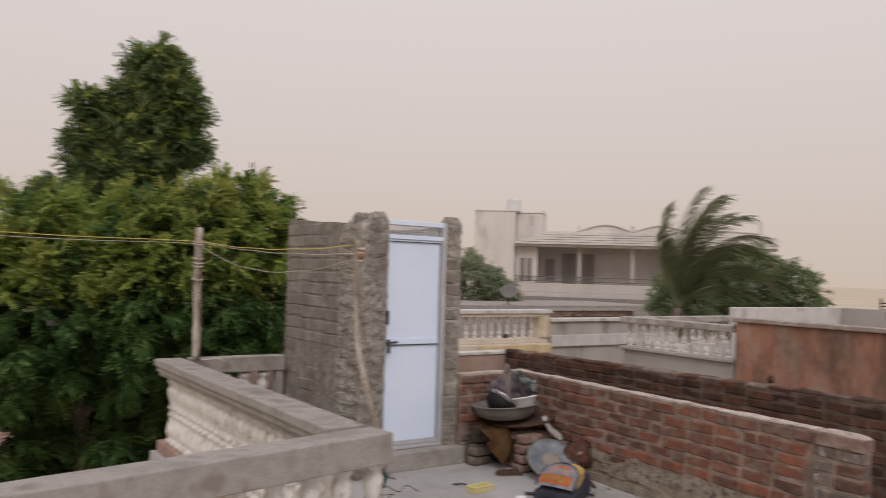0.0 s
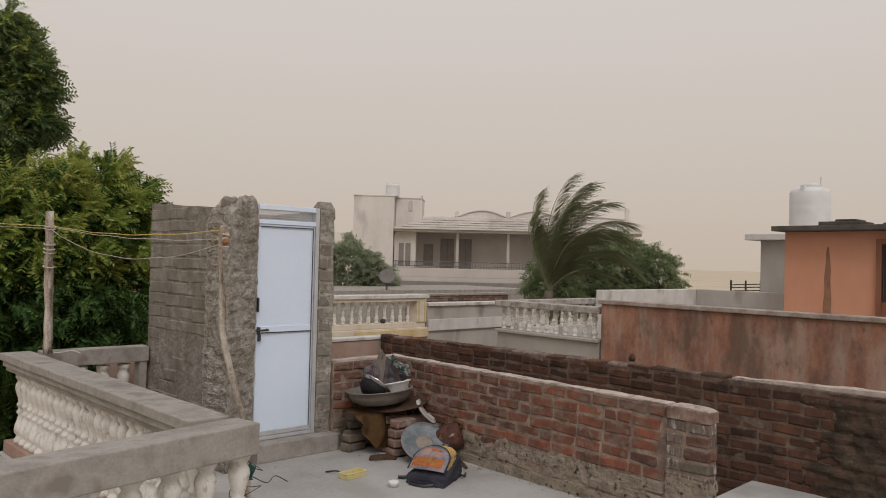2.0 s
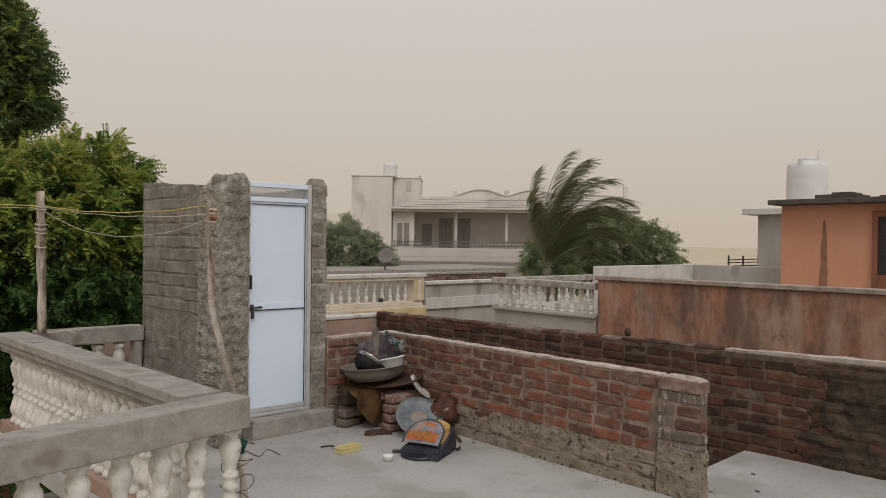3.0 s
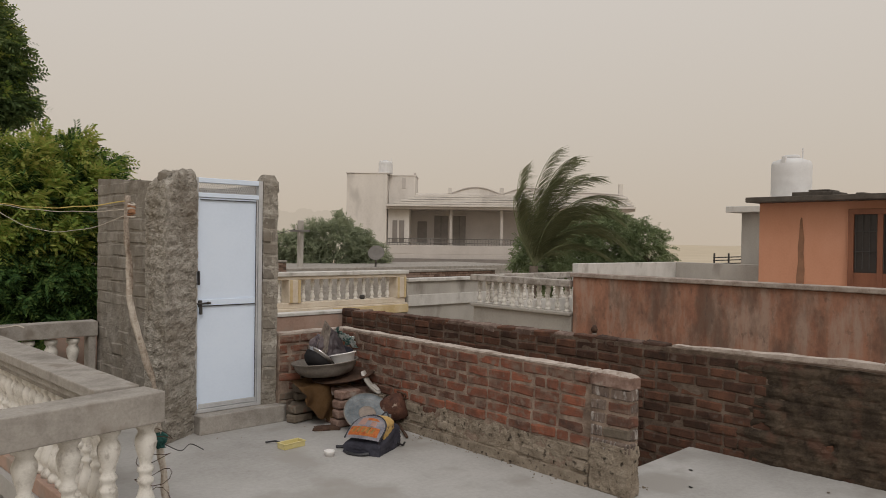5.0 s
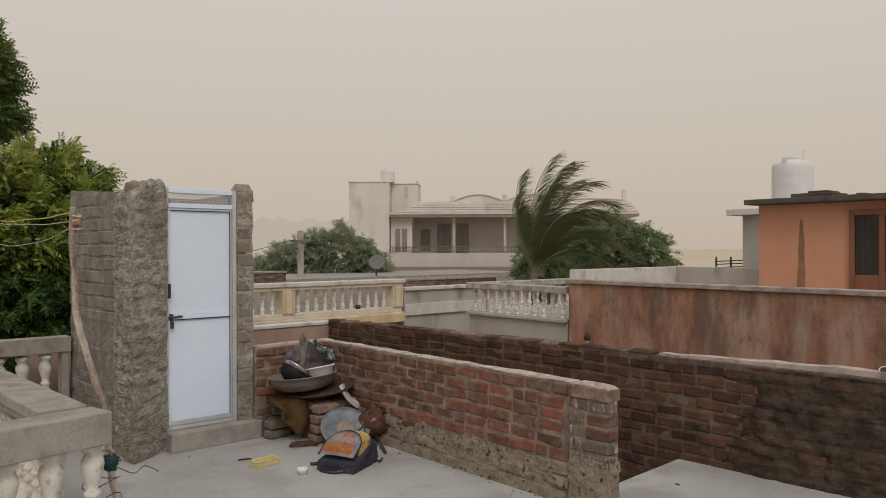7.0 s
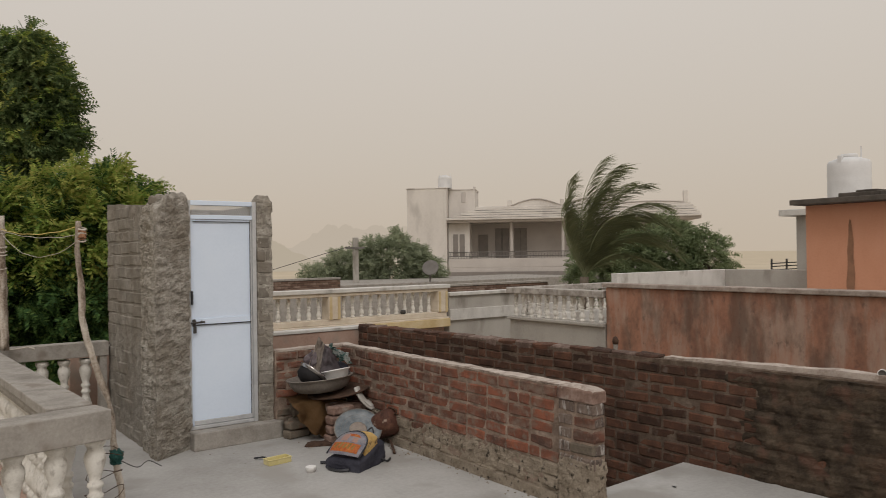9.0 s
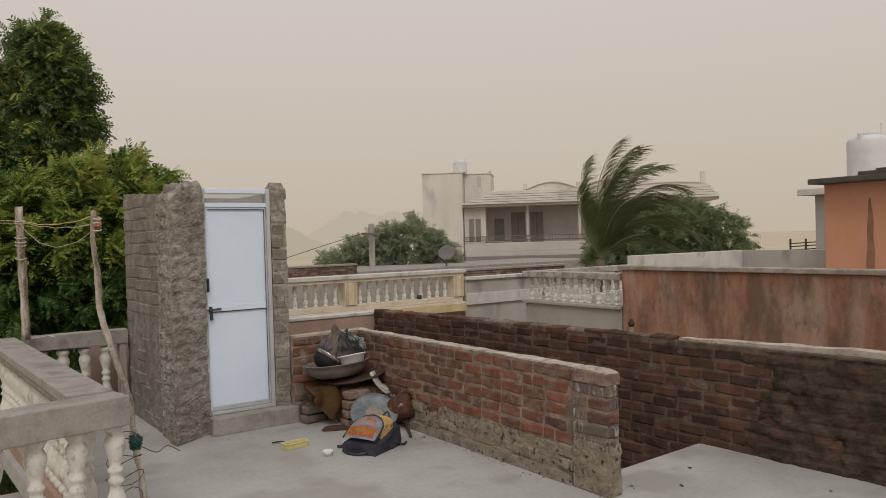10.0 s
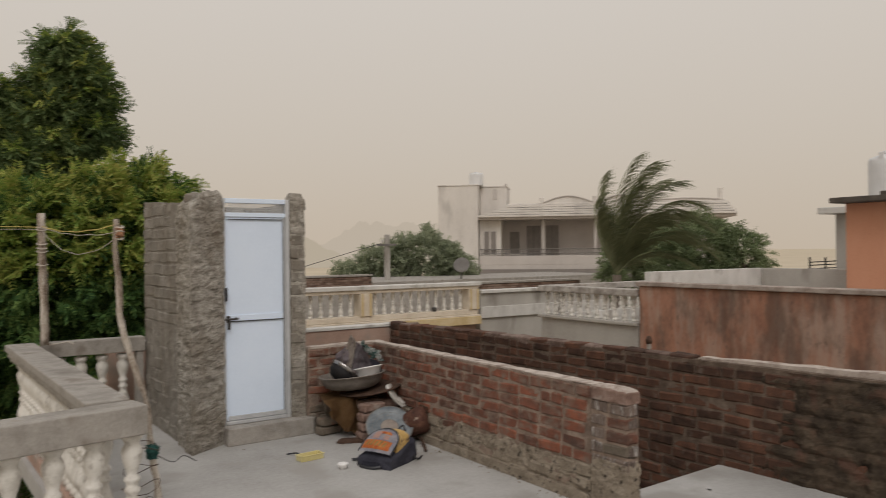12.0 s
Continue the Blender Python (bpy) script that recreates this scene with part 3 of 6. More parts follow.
pt = rough_block([(-PX - 0.012, -PY - 0.012), (PX + 0.008, -PY - 0.012), (PX + 0.008, PY), (-PX - 0.012, PY)], 0.70, 0.790, 18, 0.004, 12, 0.026)
part("mortar_top", pt, M_DUSTBRICK, pier, "rounded dusty brick and mortar top", True)
part("dust_cap", rough_block([(-PX - 0.006, -PY - 0.006), (PX + 0.002, -PY - 0.006), (PX + 0.002, PY), (-PX - 0.006, PY)], 0.762, 0.797, 18, 0.004, 14, 0.028), M_MORTARTOP, pier, "pale dusty mortar top", True)
pf = rough_block([(-PX - 0.012, -PY - 0.01), (PX + 0.006, -PY - 0.01), (PX + 0.006, PY), (-PX - 0.012, PY)], 0.0, 0.325, 34, 0.011, 17)
part("cement_foot", pf, M_PIT, pier, "pitted cement smeared round the foot", True)

# tall dark brick wall behind
wall_back = lumpy_wall("wall_back_brick", [(5.74, 7.0), (6.24, -5.0), (6.40, -5.0), (5.90, 7.0)], -0.60, 0.748, M_MORTARDARK,
                       "long blackened brick parapet with smeared cement", 240, 36, 0.003, 8, z1b=0.84)
cap = lumpy_wall("mortar_cap", [(5.985, 2.5), (6.298, -5.0), (6.405, -5.0), (6.085, 2.5)], 0.775, 0.824, M_MORTARTOP, "pale broken mortar cap", 150, 2, 0.010, 8, z1b=0.880)
for v in cap.data.vertices:
    low = 0.755 + (7 - v.co.y) * 0.0077
    if v.co.z < low + 0.018:
        v.co.z = low - 0.01
    else:
        fade = max(0.0, min(1.0, (2.5 - v.co.y) / 1.4 + 0.35 * noise.noise(Vector((v.co.x * 3, v.co.y * 6, 4)))))
        v.co.z = low + (v.co.z - low) * (0.25 + 0.75 * fade) + 0.006 * noise.noise(Vector((v.co.x * 4, v.co.y * 5, 1)))
for key in ("category", "kind"):
    del cap[key]
cap.parent = wall_back
# cement smeared roughly over the near half, thinning out along a ragged edge
smear = lumpy_wall("cement_smear", [(5.916, 2.6), (6.226, -5.0), (6.28, -5.0), (5.99, 2.6)], -0.55, 0.768, M_SMEARDARK, "dark cement smeared over the courses", 330, 66, 0.011, 9, z1b=0.83)
for v in smear.data.vertices:
    edge = 1.75 + 0.55 * noise.noise(Vector((0, 2, v.co.z * 4))) + 0.3 * noise.noise(Vector((0, 5, v.co.z * 11)))
    course = abs(math.sin(math.pi * (v.co.z + 0.55) / 0.0872 + 0.5 * noise.noise(Vector((0, v.co.y * 2, v.co.z * 2)))))
    thick = 0.007 + 0.013 * course ** 0.5 - 0.035 * max(0.0, min(1.0, (v.co.y - edge) / 0.35 + 0.3))
    pits = max(0.0, noise.noise(Vector((v.co.x * 8, v.co.y * 12, v.co.z * 17))) - 0.22) * 0.04
    v.co.x -= thick - pits
for key in ("category", "kind"):
    del smear[key]
smear.parent = wall_back

# ---- washroom cabin: side wall, pillars, plinth ----
cabin_side = lumpy_wall("wall_cabin_side", [(2.70, 6.66), (2.715, 5.12), (2.83, 5.12), (2.83, 6.66)], 0, 2.185, M_BLOCK,
                        "grey cement block side wall of a small washroom", 110, 150, 0.008, 11, z1b=2.09)
cabin_back = lumpy_wall("wall_cabin_back", [(3.88, 6.66), (2.84, 6.66), (2.84, 6.54), (3.88, 6.54)], 0, 2.15, M_PLASTER, "grey cement block rear wall of the washroom", 20, 30, 0.007, 8)
cabin_right = lumpy_wall("wall_cabin_right", [(3.68, 5.30), (3.68, 6.53), (3.80, 6.53), (3.80, 5.30)], 0, 2.12, M_PLASTER, "grey cement block wall of the washroom", 20, 30, 0.007, 8)
def stucco_pillar(corners, height, step=0.012, amp=0.0105, lean=None):
    """A pillar of thrown cement: clods and short level ridges all over, and a broken crown."""
    bm = bmesh.new()
    c = [Vector((*p, 0)) for p in corners]
    cen = sum(c, Vector()) / 4
    ring = []
    for k in range(4):
        a, b = c[k], c[(k + 1) % 4]
        n = max(2, int((b - a).length / step))
        ring += [a + (b - a) * (i / n) for i in range(n)]
    face_out = []
    for p in ring:
        d = (p - cen).normalized()
        k = max(range(4), key=lambda k: d.dot(((c[k] + c[(k + 1) % 4]) / 2 - cen).normalized()))
        e = (c[(k + 1) % 4] - c[k]).normalized()
        nrm = Vector((e.y, -e.x, 0))
        face_out.append(((nrm if nrm.dot(d) > 0 else -nrm) * 0.8 + d * 0.35).normalized())
    rows = int(height / step)
    grid = []
    for j in range(rows + 1):
        row = []
        for i_p, p in enumerate(ring):
            top = height - 0.09 * max(0.0, min(1.0, (2.80 - p.x) / 0.10)) if lean else height
            top += 0.05 * noise.noise(Vector((p.x * 9, p.y * 9, 3))) + 0.02 * noise.noise(Vector((p.x * 31, p.y * 31, 3)))
            z = top * j / rows
            k = max(0.0, (z - (top - 0.10)) / 0.10)
            q = cen + (p - cen) * (1 - 0.30 * k ** 2.4)
            out = face_out[i_p]
            s = Vector((q.x * 8, q.y * 8, z * 19))
            ridge = 0.75 * abs(math.sin(math.pi * (z / 0.113 + 0.55 * noise.noise(Vector((q.x * 4, q.y * 4, z * 2))))))
            clod = 1.15 * noise.noise(s) + 0.9 * abs(noise.noise(s * 2.1)) + 0.75 * noise.noise(s * 4.3) + 0.55 * noise.noise(s * 8.0)
            big = noise.noise(Vector((q.x * 4, q.y * 4, z * 6)))
            clod *= 0.75 + 0.75 * noise.noise(Vector((q.x * 5, q.y * 5, z * 3.1 + 4)))
            row.append(bm.verts.new((q.x + out.x * amp * (clod + big + ridge - 0.6), q.y + out.y * amp * (clod + big + ridge - 0.6), z + amp * 0.4 * noise.noise(s * 3 + Vector((9, 2, 4))))))
        grid.append(row)
    n = len(ring)
    for a, b in zip(grid, grid[1:]):
        for i in range(n):
            bm.faces.new((a[i], a[(i + 1) % n], b[(i + 1) % n], b[i]))
    mid = bm.verts.new((cen.x, cen.y, sum(v.co.z for v in grid[-1]) / n + 0.015))
    for i in range(n):
        bm.faces.new((grid[-1][i], grid[-1][(i + 1) % n], mid))
    for v in grid[0]:
        v.co.z = 0.0
    bmesh.ops.recalc_face_normals(bm, faces=bm.faces[:])
    return bm


pillar = bm_obj("pillar_left", stucco_pillar([(2.685, 4.955), (3.035, 5.185), (3.03, 5.46), (2.69, 5.42)], 2.20, lean=True), M_PLASTER)
tagged(pillar, "lumpy cement-plastered door pillar with a broken rounded top", "pillar", kind="structure")
pillar2 = bm_obj("pillar_right", rough_block([(3.66, 5.205), (3.795, 5.185), (3.80, 5.33), (3.66, 5.34)], 0, 2.215, 50, 0.012, 8, 0.10, seed=4), M_PLASTER, None, "", True)
tagged(pillar2, "narrow lumpy cement door jamb with a broken top", "pillar", kind="structure")
plinth = bm_obj("door_step", rough_block([(3.02, 5.06), (3.835, 5.075), (3.835, 5.40), (3.02, 5.40)], 0, 0.148, 20, 0.005, 7), M_CONC, None, "", True)
tagged(plinth, "rough cement step below the door", "step", kind="structure")

# ---- door ----
DY = 5.235
door_1 = thing("door_1", (3.34, DY, 0.15), "closed white panel door in a grey aluminium frame", "door", kind="structure")


def dpart(name, lo, hi, mat, bevel=0.003, label=""):
    o = Vector(door_1.location)
    return part(name, box(Vector(lo) - o, Vector(hi) - o, bevel), mat, door_1, label)


dpart("frame_post", (3.018, DY - 0.025, 0.150), (3.056, DY + 0.03, 2.15), M_ALU)
dpart("frame_post", (3.616, DY - 0.025, 0.150), (3.654, DY + 0.03, 2.15), M_ALU)
dpart("frame_head", (3.057, DY - 0.024, 2.108), (3.615, DY + 0.03, 2.149), M_DOORWHITE)
dpart("frame_transom", (3.057, DY - 0.024, 1.985), (3.615, DY + 0.03, 2.022), M_DOORWHITE)
dpart("sill", (3.057, DY - 0.023, 0.151), (3.615, DY + 0.03, 0.182), M_ALU)
dpart("upper_panel", (3.076, DY - 0.004, 1.115), (3.598, DY + 0.012, 1.966), M_DOORWHITE)
dpart("lower_panel", (3.076, DY - 0.004, 0.224), (3.598, DY + 0.012, 1.062), M_DOORWHITE)
dpart("leaf_stile", (3.058, DY - 0.014, 0.186), (3.0765, DY + 0.02, 1.982), M_DOORWHITE)
dpart("leaf_stile", (3.5975, DY - 0.014, 0.186), (3.614, DY + 0.02, 1.982), M_ALU)
dpart("leaf_rail", (3.077, DY - 0.013, 1.062), (3.597, DY + 0.02, 1.115), M_DOORWHITE)
dpart("leaf_rail", (3.077, DY - 0.013, 0.186), (3.597, DY + 0.02, 0.224), M_ALU)
dpart("leaf_rail", (3.077, DY - 0.013, 1.966), (3.597, DY + 0.02, 1.982), M_DOORWHITE)
dpart("pull_handle", (3.049, DY - 0.05, 1.24), (3.067, DY - 0.026, 1.36), M_BLACK, 0.006, "small black pull handle")
for name, lo, hi in (("gasket", (3.5925, DY - 0.0165, 0.226), (3.5975, DY - 0.012, 1.962)), ("gasket", (3.08, DY - 0.0165, 1.055), (3.592, DY - 0.006, 1.0615)),
                     ("gasket", (3.08, DY - 0.0165, 1.9605), (3.592, DY - 0.006, 1.9655))):
    dpart(name, lo, hi, M_BLACK, 0.0)
bolt = bmesh.new()
tube([(-0.29, -0.03, 0.93), (-0.17, -0.03, 0.935)], 0.008, 8, bolt)
tube([(-0.205, -0.03, 0.935), (-0.205, -0.06, 0.945)], 0.006, 8, bolt)
box((-0.275, -0.026, 0.90), (-0.245, -0.012, 0.96), 0.003, bolt)
box((-0.27, -0.04, 0.84), (-0.245, -0.018, 0.90), 0.005, bolt)
part("slide_bolt", bolt, M_WIRE, door_1, "dark sliding bolt with a small padlock")
grille = bmesh.new()
for i in range(34):
    x = -0.29 + i * 0.0172
    for s in (1, -1):
        x2 = x + s * 0.043
        if -0.285 < x2 < 0.277 and -0.285 < x < 0.277:
            tube([(x, 0.0, 1.868), (x2, 0.0, 1.96)], 0.0024, 4, grille)
part("wire_grille", grille, M_ALU, door_1, "diamond wire mesh above the door")

# ---- balustrades of the terrace ----
BAL_PROFILE = [(0.0, 0), (0.052, 0), (0.052, 0.03), (0.040, 0.045), (0.036, 0.06), (0.050, 0.085), (0.054, 0.11), (0.047, 0.15), (0.033, 0.195), (0.027, 0.225), (0.038, 0.24),
               (0.040, 0.255), (0.029, 0.268), (0.029, 0.29), (0.040, 0.303), (0.038, 0.318), (0.027, 0.333), (0.033, 0.365), (0.046, 0.41), (0.053, 0.45), (0.049, 0.475), (0.036, 0.50), (0.041, 0.515),
               (0.052, 0.53), (0.052, 0.56), (0.0, 0.56)]


def baluster_mesh(name, height, width, mat, segs=16):
    b = lathe([(r * width, z / 0.56 * height) for r, z in BAL_PROFILE], segs)
    me = bpy.data.meshes.new(name)
    b.normal_update()
    b.to_mesh(me)
    b.free()
    me.materials.append(mat)
    for p in me.polygons:
        p.use_smooth = True
    return me


BALUSTER = baluster_mesh("baluster", 0.575, 1.08, M_WHITEWASH)


def rail_frame(p0, p1):
    a, b = Vector((*p0, 0)), Vector((*p1, 0))
    d = b - a
    return a, d.length, math.atan2(d.y, d.x)


def balustrade(p0, p1, steps, label, step=0.135, start=0.1, stop=0.0, kerb=True, mesh=None, z_top=0.835, kerb_mat=None):
    """steps: (half widths to the left and right, bottom, top) of the rail's mouldings along p0 to p1."""
    a, ln, ang = rail_frame(p0, p1)
    t = thing("balustrade", (a.x, a.y, 0), label, "balustrade", "terrace balustrades")
    t.rotation_euler = (0, 0, ang)
    for k, (wl, wr, z0, z1, x0, x1) in enumerate(steps):
        bm2 = bmesh.new()
        box((x0, -wr, z0), (ln + x1, wl, z1), 0.008, bm2)
        bmesh.ops.subdivide_edges(bm2, edges=[e for e in bm2.edges if e.calc_length() > 0.5], cuts=24)
        for v in bm2.verts:
            s = v.co + Vector((a.x * 3, a.y * 3, k))
            v.co += Vector((0, 0.0022 * noise.noise(s * 7), 0.0028 * noise.noise(s * 5 + Vector((3, 1, 2)))))
        part("top_rail" if k == 0 else "moulding", bm2, M_CONC, t)
    if kerb:
        part("base_kerb", box((-0.08, -0.085, 0.001), (ln + 0.05, 0.085, 0.105), 0.008), kerb_mat or M_CONC, t)
    x = start
    while x < ln - stop:
        ob = new("baluster", mesh or BALUSTER)
        ob.location = (x, 0, 0.105)
        ob.rotation_euler = (0, 0, x * 3.1)
        ob.parent = t
        x += step
    return t


# near run, then the run along the drop, then the far run up to the cabin
balustrade((1.865, 3.093), (-3.9, 1.94), [(0.10, 0.10, 0.675, 0.838, -0.030, 0.0)], "weathered concrete rail on white turned balusters at the terrace edge", 0.204, 0.02)
balustrade((1.755, 3.27), (1.60, 6.63), [(0.125, 0.115, 0.775, 0.838, -0.02, 0.09), (0.105, 0.095, 0.725, 0.774, -0.02, 0.07), (0.085, 0.075, 0.69, 0.724, -0.02, 0.05)],
           "stepped concrete rail on white turned balusters along the drop", 0.135, 0.12, 0.02, kerb_mat=M_PINK)
balustrade((2.68, 6.65), (1.76, 6.63), [(0.08, 0.08, 0.70, 0.842, 0.0, 0.0)], "weathered concrete rail between washroom and corner", 0.19, 0.2, 0.05)
post = bm_obj("rail_post", box((2.60, 6.58, 0.106), (2.665, 6.72, 0.699), 0.006), M_CONC)
tagged(post, "concrete end post under the rail by the washroom", "post")


# ---- neighbouring roofs ----
def wall_block(name, lo, hi, mat, label, bevel=0.01):
    return tagged(bm_obj(name, box(lo, hi, bevel), mat), label, "wall", kind="structure")


w = wall_block("wall_pink", (2.4, 7.02, -3.6), (5.86, 7.17, 0.71), M_PINK, "faded pink plastered parapet of the next house")
part("coping", box((2.4, 7.005, 0.711), (5.865, 7.185, 0.748), 0.006), M_PALECONC, w, "pale coping")

# cream and ochre balustrade house
cream = thing("cream_house", (8, 13.5, -3.6), "low house with a cream and ochre roof balustrade", "house")


def cpart(name, lo, hi, mat, bevel=0.012, label="", parent=cream, o=Vector((8, 13.5, -3.6))):
    return part(name, box(Vector(lo) - o, Vector(hi) - o, bevel), mat, parent, label)


cpart("wall", (1.0, 12.75, -3.6), (11.32, 22, 0.08), M_PINK, label="pink plastered wall")
cpart("ledge", (1.0, 12.60, 0.081), (11.36, 13.10, 0.20), M_CREAM, label="cream ledge")
cpart("base_rail", (1.0, 12.67, 0.201), (11.34, 12.93, 0.315), M_CREAM)
cpart("ochre_panel", (9.3, 12.56, -0.02), (11.36, 12.598, 0.17), M_OCHREWALL, label="yellow ochre painted panel")
cpart("top_rail", (1.0, 12.65, 0.79), (11.36, 12.95, 0.86), M_CREAM)
cpart("top_coping", (1.0, 12.61, 0.861), (11.41, 12.99, 0.945), M_PALECONC, label="grey coping")
for x in (8.27, 11.07, 5.40):
    cpart("post", (x, 12.64, 0.316), (x + 0.28, 12.96, 0.789), M_CREAM, label="cream post with orange stripes")
    for s in (0.02, 0.21):
        cpart("stripe", (x + s, 12.625, 0.316), (x + s + 0.06, 12.6395, 0.789), M_OCHREWALL, 0.003)
FARBAL = baluster_mesh("baluster", 0.473, 0.92, M_WHITEWASH, 12)


def row_of_balusters(parent, p0, p1, n, z, mesh):
    o = Vector(parent.location)
    for i in range(n):
        f = i / max(1, n - 1)
        ob = new("baluster", mesh)
        ob.location = (p0[0] + (p1[0] - p0[0]) * f - o.x, p0[1] + (p1[1] - p0[1]) * f - o.y, z - o.z)
        ob.parent = parent


row_of_balusters(cream, (8.70, 12.8), (10.92, 12.8), 11, 0.316, FARBAL)
row_of_balusters(cream, (5.85, 12.8), (8.12, 12.8), 11, 0.316, FARBAL)
cpart("roof_floor", (1.1, 13.11, 0.081), (11.2, 21.9, 0.12), M_PALECONC)
# added slab: its grey stands for the shade seen between the balusters
cpart("gap_backing", (1.0, 14.6, 0.121), (11.2, 14.8, 0.80), M_CONC, label="added grey slab darkening the gaps between the balusters")

w = wall_block("wall_grey_low", (11.42, 12.7, -3.6), (15.6, 12.9, 0.67), M_GREYWALL, "low grey cement parapet with a white coping")
part("coping", box((11.415, 12.64, 0.671), (15.6, 12.96, 0.745), 0.01), M_PALECONC, w, "white coping")
part("white_band", box((11.42, 12.64, 0.10), (15.6, 12.699, 0.36), 0.006), M_PALECONC, w, "whitewashed band")

# the house with stained red parapet, white balustrade and orange room
red = thing("red_parapet_house", (12, 5, -3.6), "neighbouring house with stained red parapet and roof terrace", "house")
RO = Vector((12, 5, -3.6))


def rpart(name, lo, hi, mat, bevel=0.012, label="", parent=red):
    return part(name, box(Vector(lo) - RO, Vector(hi) - RO, bevel), mat, parent, label)


rpart("body", (10.86, -7, -3.6), (21.5, 9.8, -0.06), M_GREYWALL)
rpart("roof_floor", (10.86, -7, -0.059), (21.5, 9.8, 0.0), M_PALECONC)
rpart("parapet", (10.66, -7, -3.6), (10.85, 7.25, 1.05), M_RED, label="red plaster streaked with grey water stains")
rpart("parapet_coping", (10.615, -7, 1.051), (10.90, 7.29, 1.12), M_COPE, label="dusty cement coping")
rpart("grey_base", (10.68, 7.292, -3.6), (10.85, 9.72, 0.37), M_GREYWALL, label="grey wall below the white balustrade")
rpart("kerb", (10.62, 7.292, 0.371), (10.91, 9.76, 0.43), M_GREYWALL)
rpart("white_rail", (10.63, 7.296, 0.87), (10.90, 9.77, 0.985), M_OLDRAIL, label="whitewashed balustrade rail")
rpart("white_rail", (10.91, 9.52, 0.87), (15.5, 9.77, 0.985), M_OLDRAIL, label="whitewashed balustrade rail")
rpart("kerb", (10.92, 9.52, 0.001), (15.5, 9.76, 0.43), M_PALECONC)
WBAL = baluster_mesh("baluster", 0.439, 0.98, M_WHITEWASH, 12)
row_of_balusters(red, (10.76, 7.45), (10.76, 9.62), 11, 0.431, WBAL)
row_of_balusters(red, (11.1, 9.64), (15.0, 9.64), 17, 0.431, WBAL)
rpart("inner_parapet", (12.4, 8.50, 0.001), (16.14, 8.65, 1.22), M_PALECONC, label="grey cement parapet")
# same parapet round the corner; a darker grey paints its shaded side
rpart("inner_parapet", (16.0, 5.95, 0.001), (16.14, 8.495, 1.22), M_GREYWALL, label="grey cement parapet, its shaded side put in a darker grey")
rpart("room_wall", (14.3, -6, 0.001), (16.6, 5.73, 2.43), M_ORANGE, label="orange painted room")
rpart("room_roof", (13.95, -6.2, 2.431), (16.8, 5.84, 2.525), M_ROOFDARK, label="blackened overhanging roof slab")
rpart("stair_room", (18.2, 3.2, 0.001), (21.0, 8.03, 2.43), M_GREYWALL, label="grey stair room")
rpart("stair_roof", (17.95, 3.0, 2.431), (21.2, 8.32, 2.58), M_PALECONC, label="grey roof slab")
for lo, hi in (((14.1, 4.35, 2.526), (14.8, 5.05, 2.60)), ((14.3, 3.9, 2.526), (14.6, 4.05, 2.57)), ((14.2, 4.45, 2.601), (14.7, 4.8, 2.64))):
    ob = bm_obj("stone_slab", box(lo, hi, 0.015), M_ROOFDARK)
    tagged(ob, "dark stone slab lying on the roof edge", "slab", "slabs on the roof")
# long damp stain, its own shape on the orange wall
st = bmesh.new()
vs = [st.verts.new((14.294, y + 0.24, z)) for y, z in ((4.80, 0.6), (4.63, 0.6), (4.645, 0.95), (4.635, 1.2), (4.66, 1.5), (4.65, 1.75), (4.675, 1.98), (4.69, 2.13), (4.715, 2.16), (4.735, 2.05), (4.74, 1.85), (4.765, 1.6), (4.755, 1.35), (4.785, 1.05), (4.775, 0.8))]
st.faces.new(vs)
part("damp_stain", st, M_STAIN, red, "long pointed damp stain").location = -RO
# window with frame and bars
win = thing("window_1", (14.29, 3.58, 0.80), "dark barred window in a red-brown wooden frame", "window", kind="structure")
WO = Vector((14.99, 3.3, 0.86))


def wpart(name, lo, hi, mat, bevel=0.006, label=""):
    return part(name, box(Vector(lo) - WO, Vector(hi) - WO, bevel), mat, win, label)


wpart("pane", (14.97, 2.2, 1.25), (14.985, 3.77, 2.25), M_WINDOW)
for y in (3.76, 3.30, 2.75, 2.16):
    wpart("frame_post", (14.93, y, 0.80), (14.99, y + 0.09, 2.34), M_WOODRED)
wpart("frame_head", (14.925, 2.16, 2.25), (14.99, 3.85, 2.345), M_WOODRED)
wpart("lower_panel", (14.94, 2.17, 0.78), (14.988, 3.84, 1.25), M_WOODRED, label="red-brown wooden lower panel")
bars = bmesh.new()
for i in range(14):
    y = 2.3 + i * 0.11
    tube([(-0.045, y - 3.3, 0.45), (-0.045, y - 3.3, 1.45)], 0.008, 5, bars)
for z in (0.75, 1.1):
    tube([(-0.047, -1.1, z), (-0.047, 0.46, z)], 0.008, 5, bars)
part("bars", bars, M_WIRE, win, "iron bars")

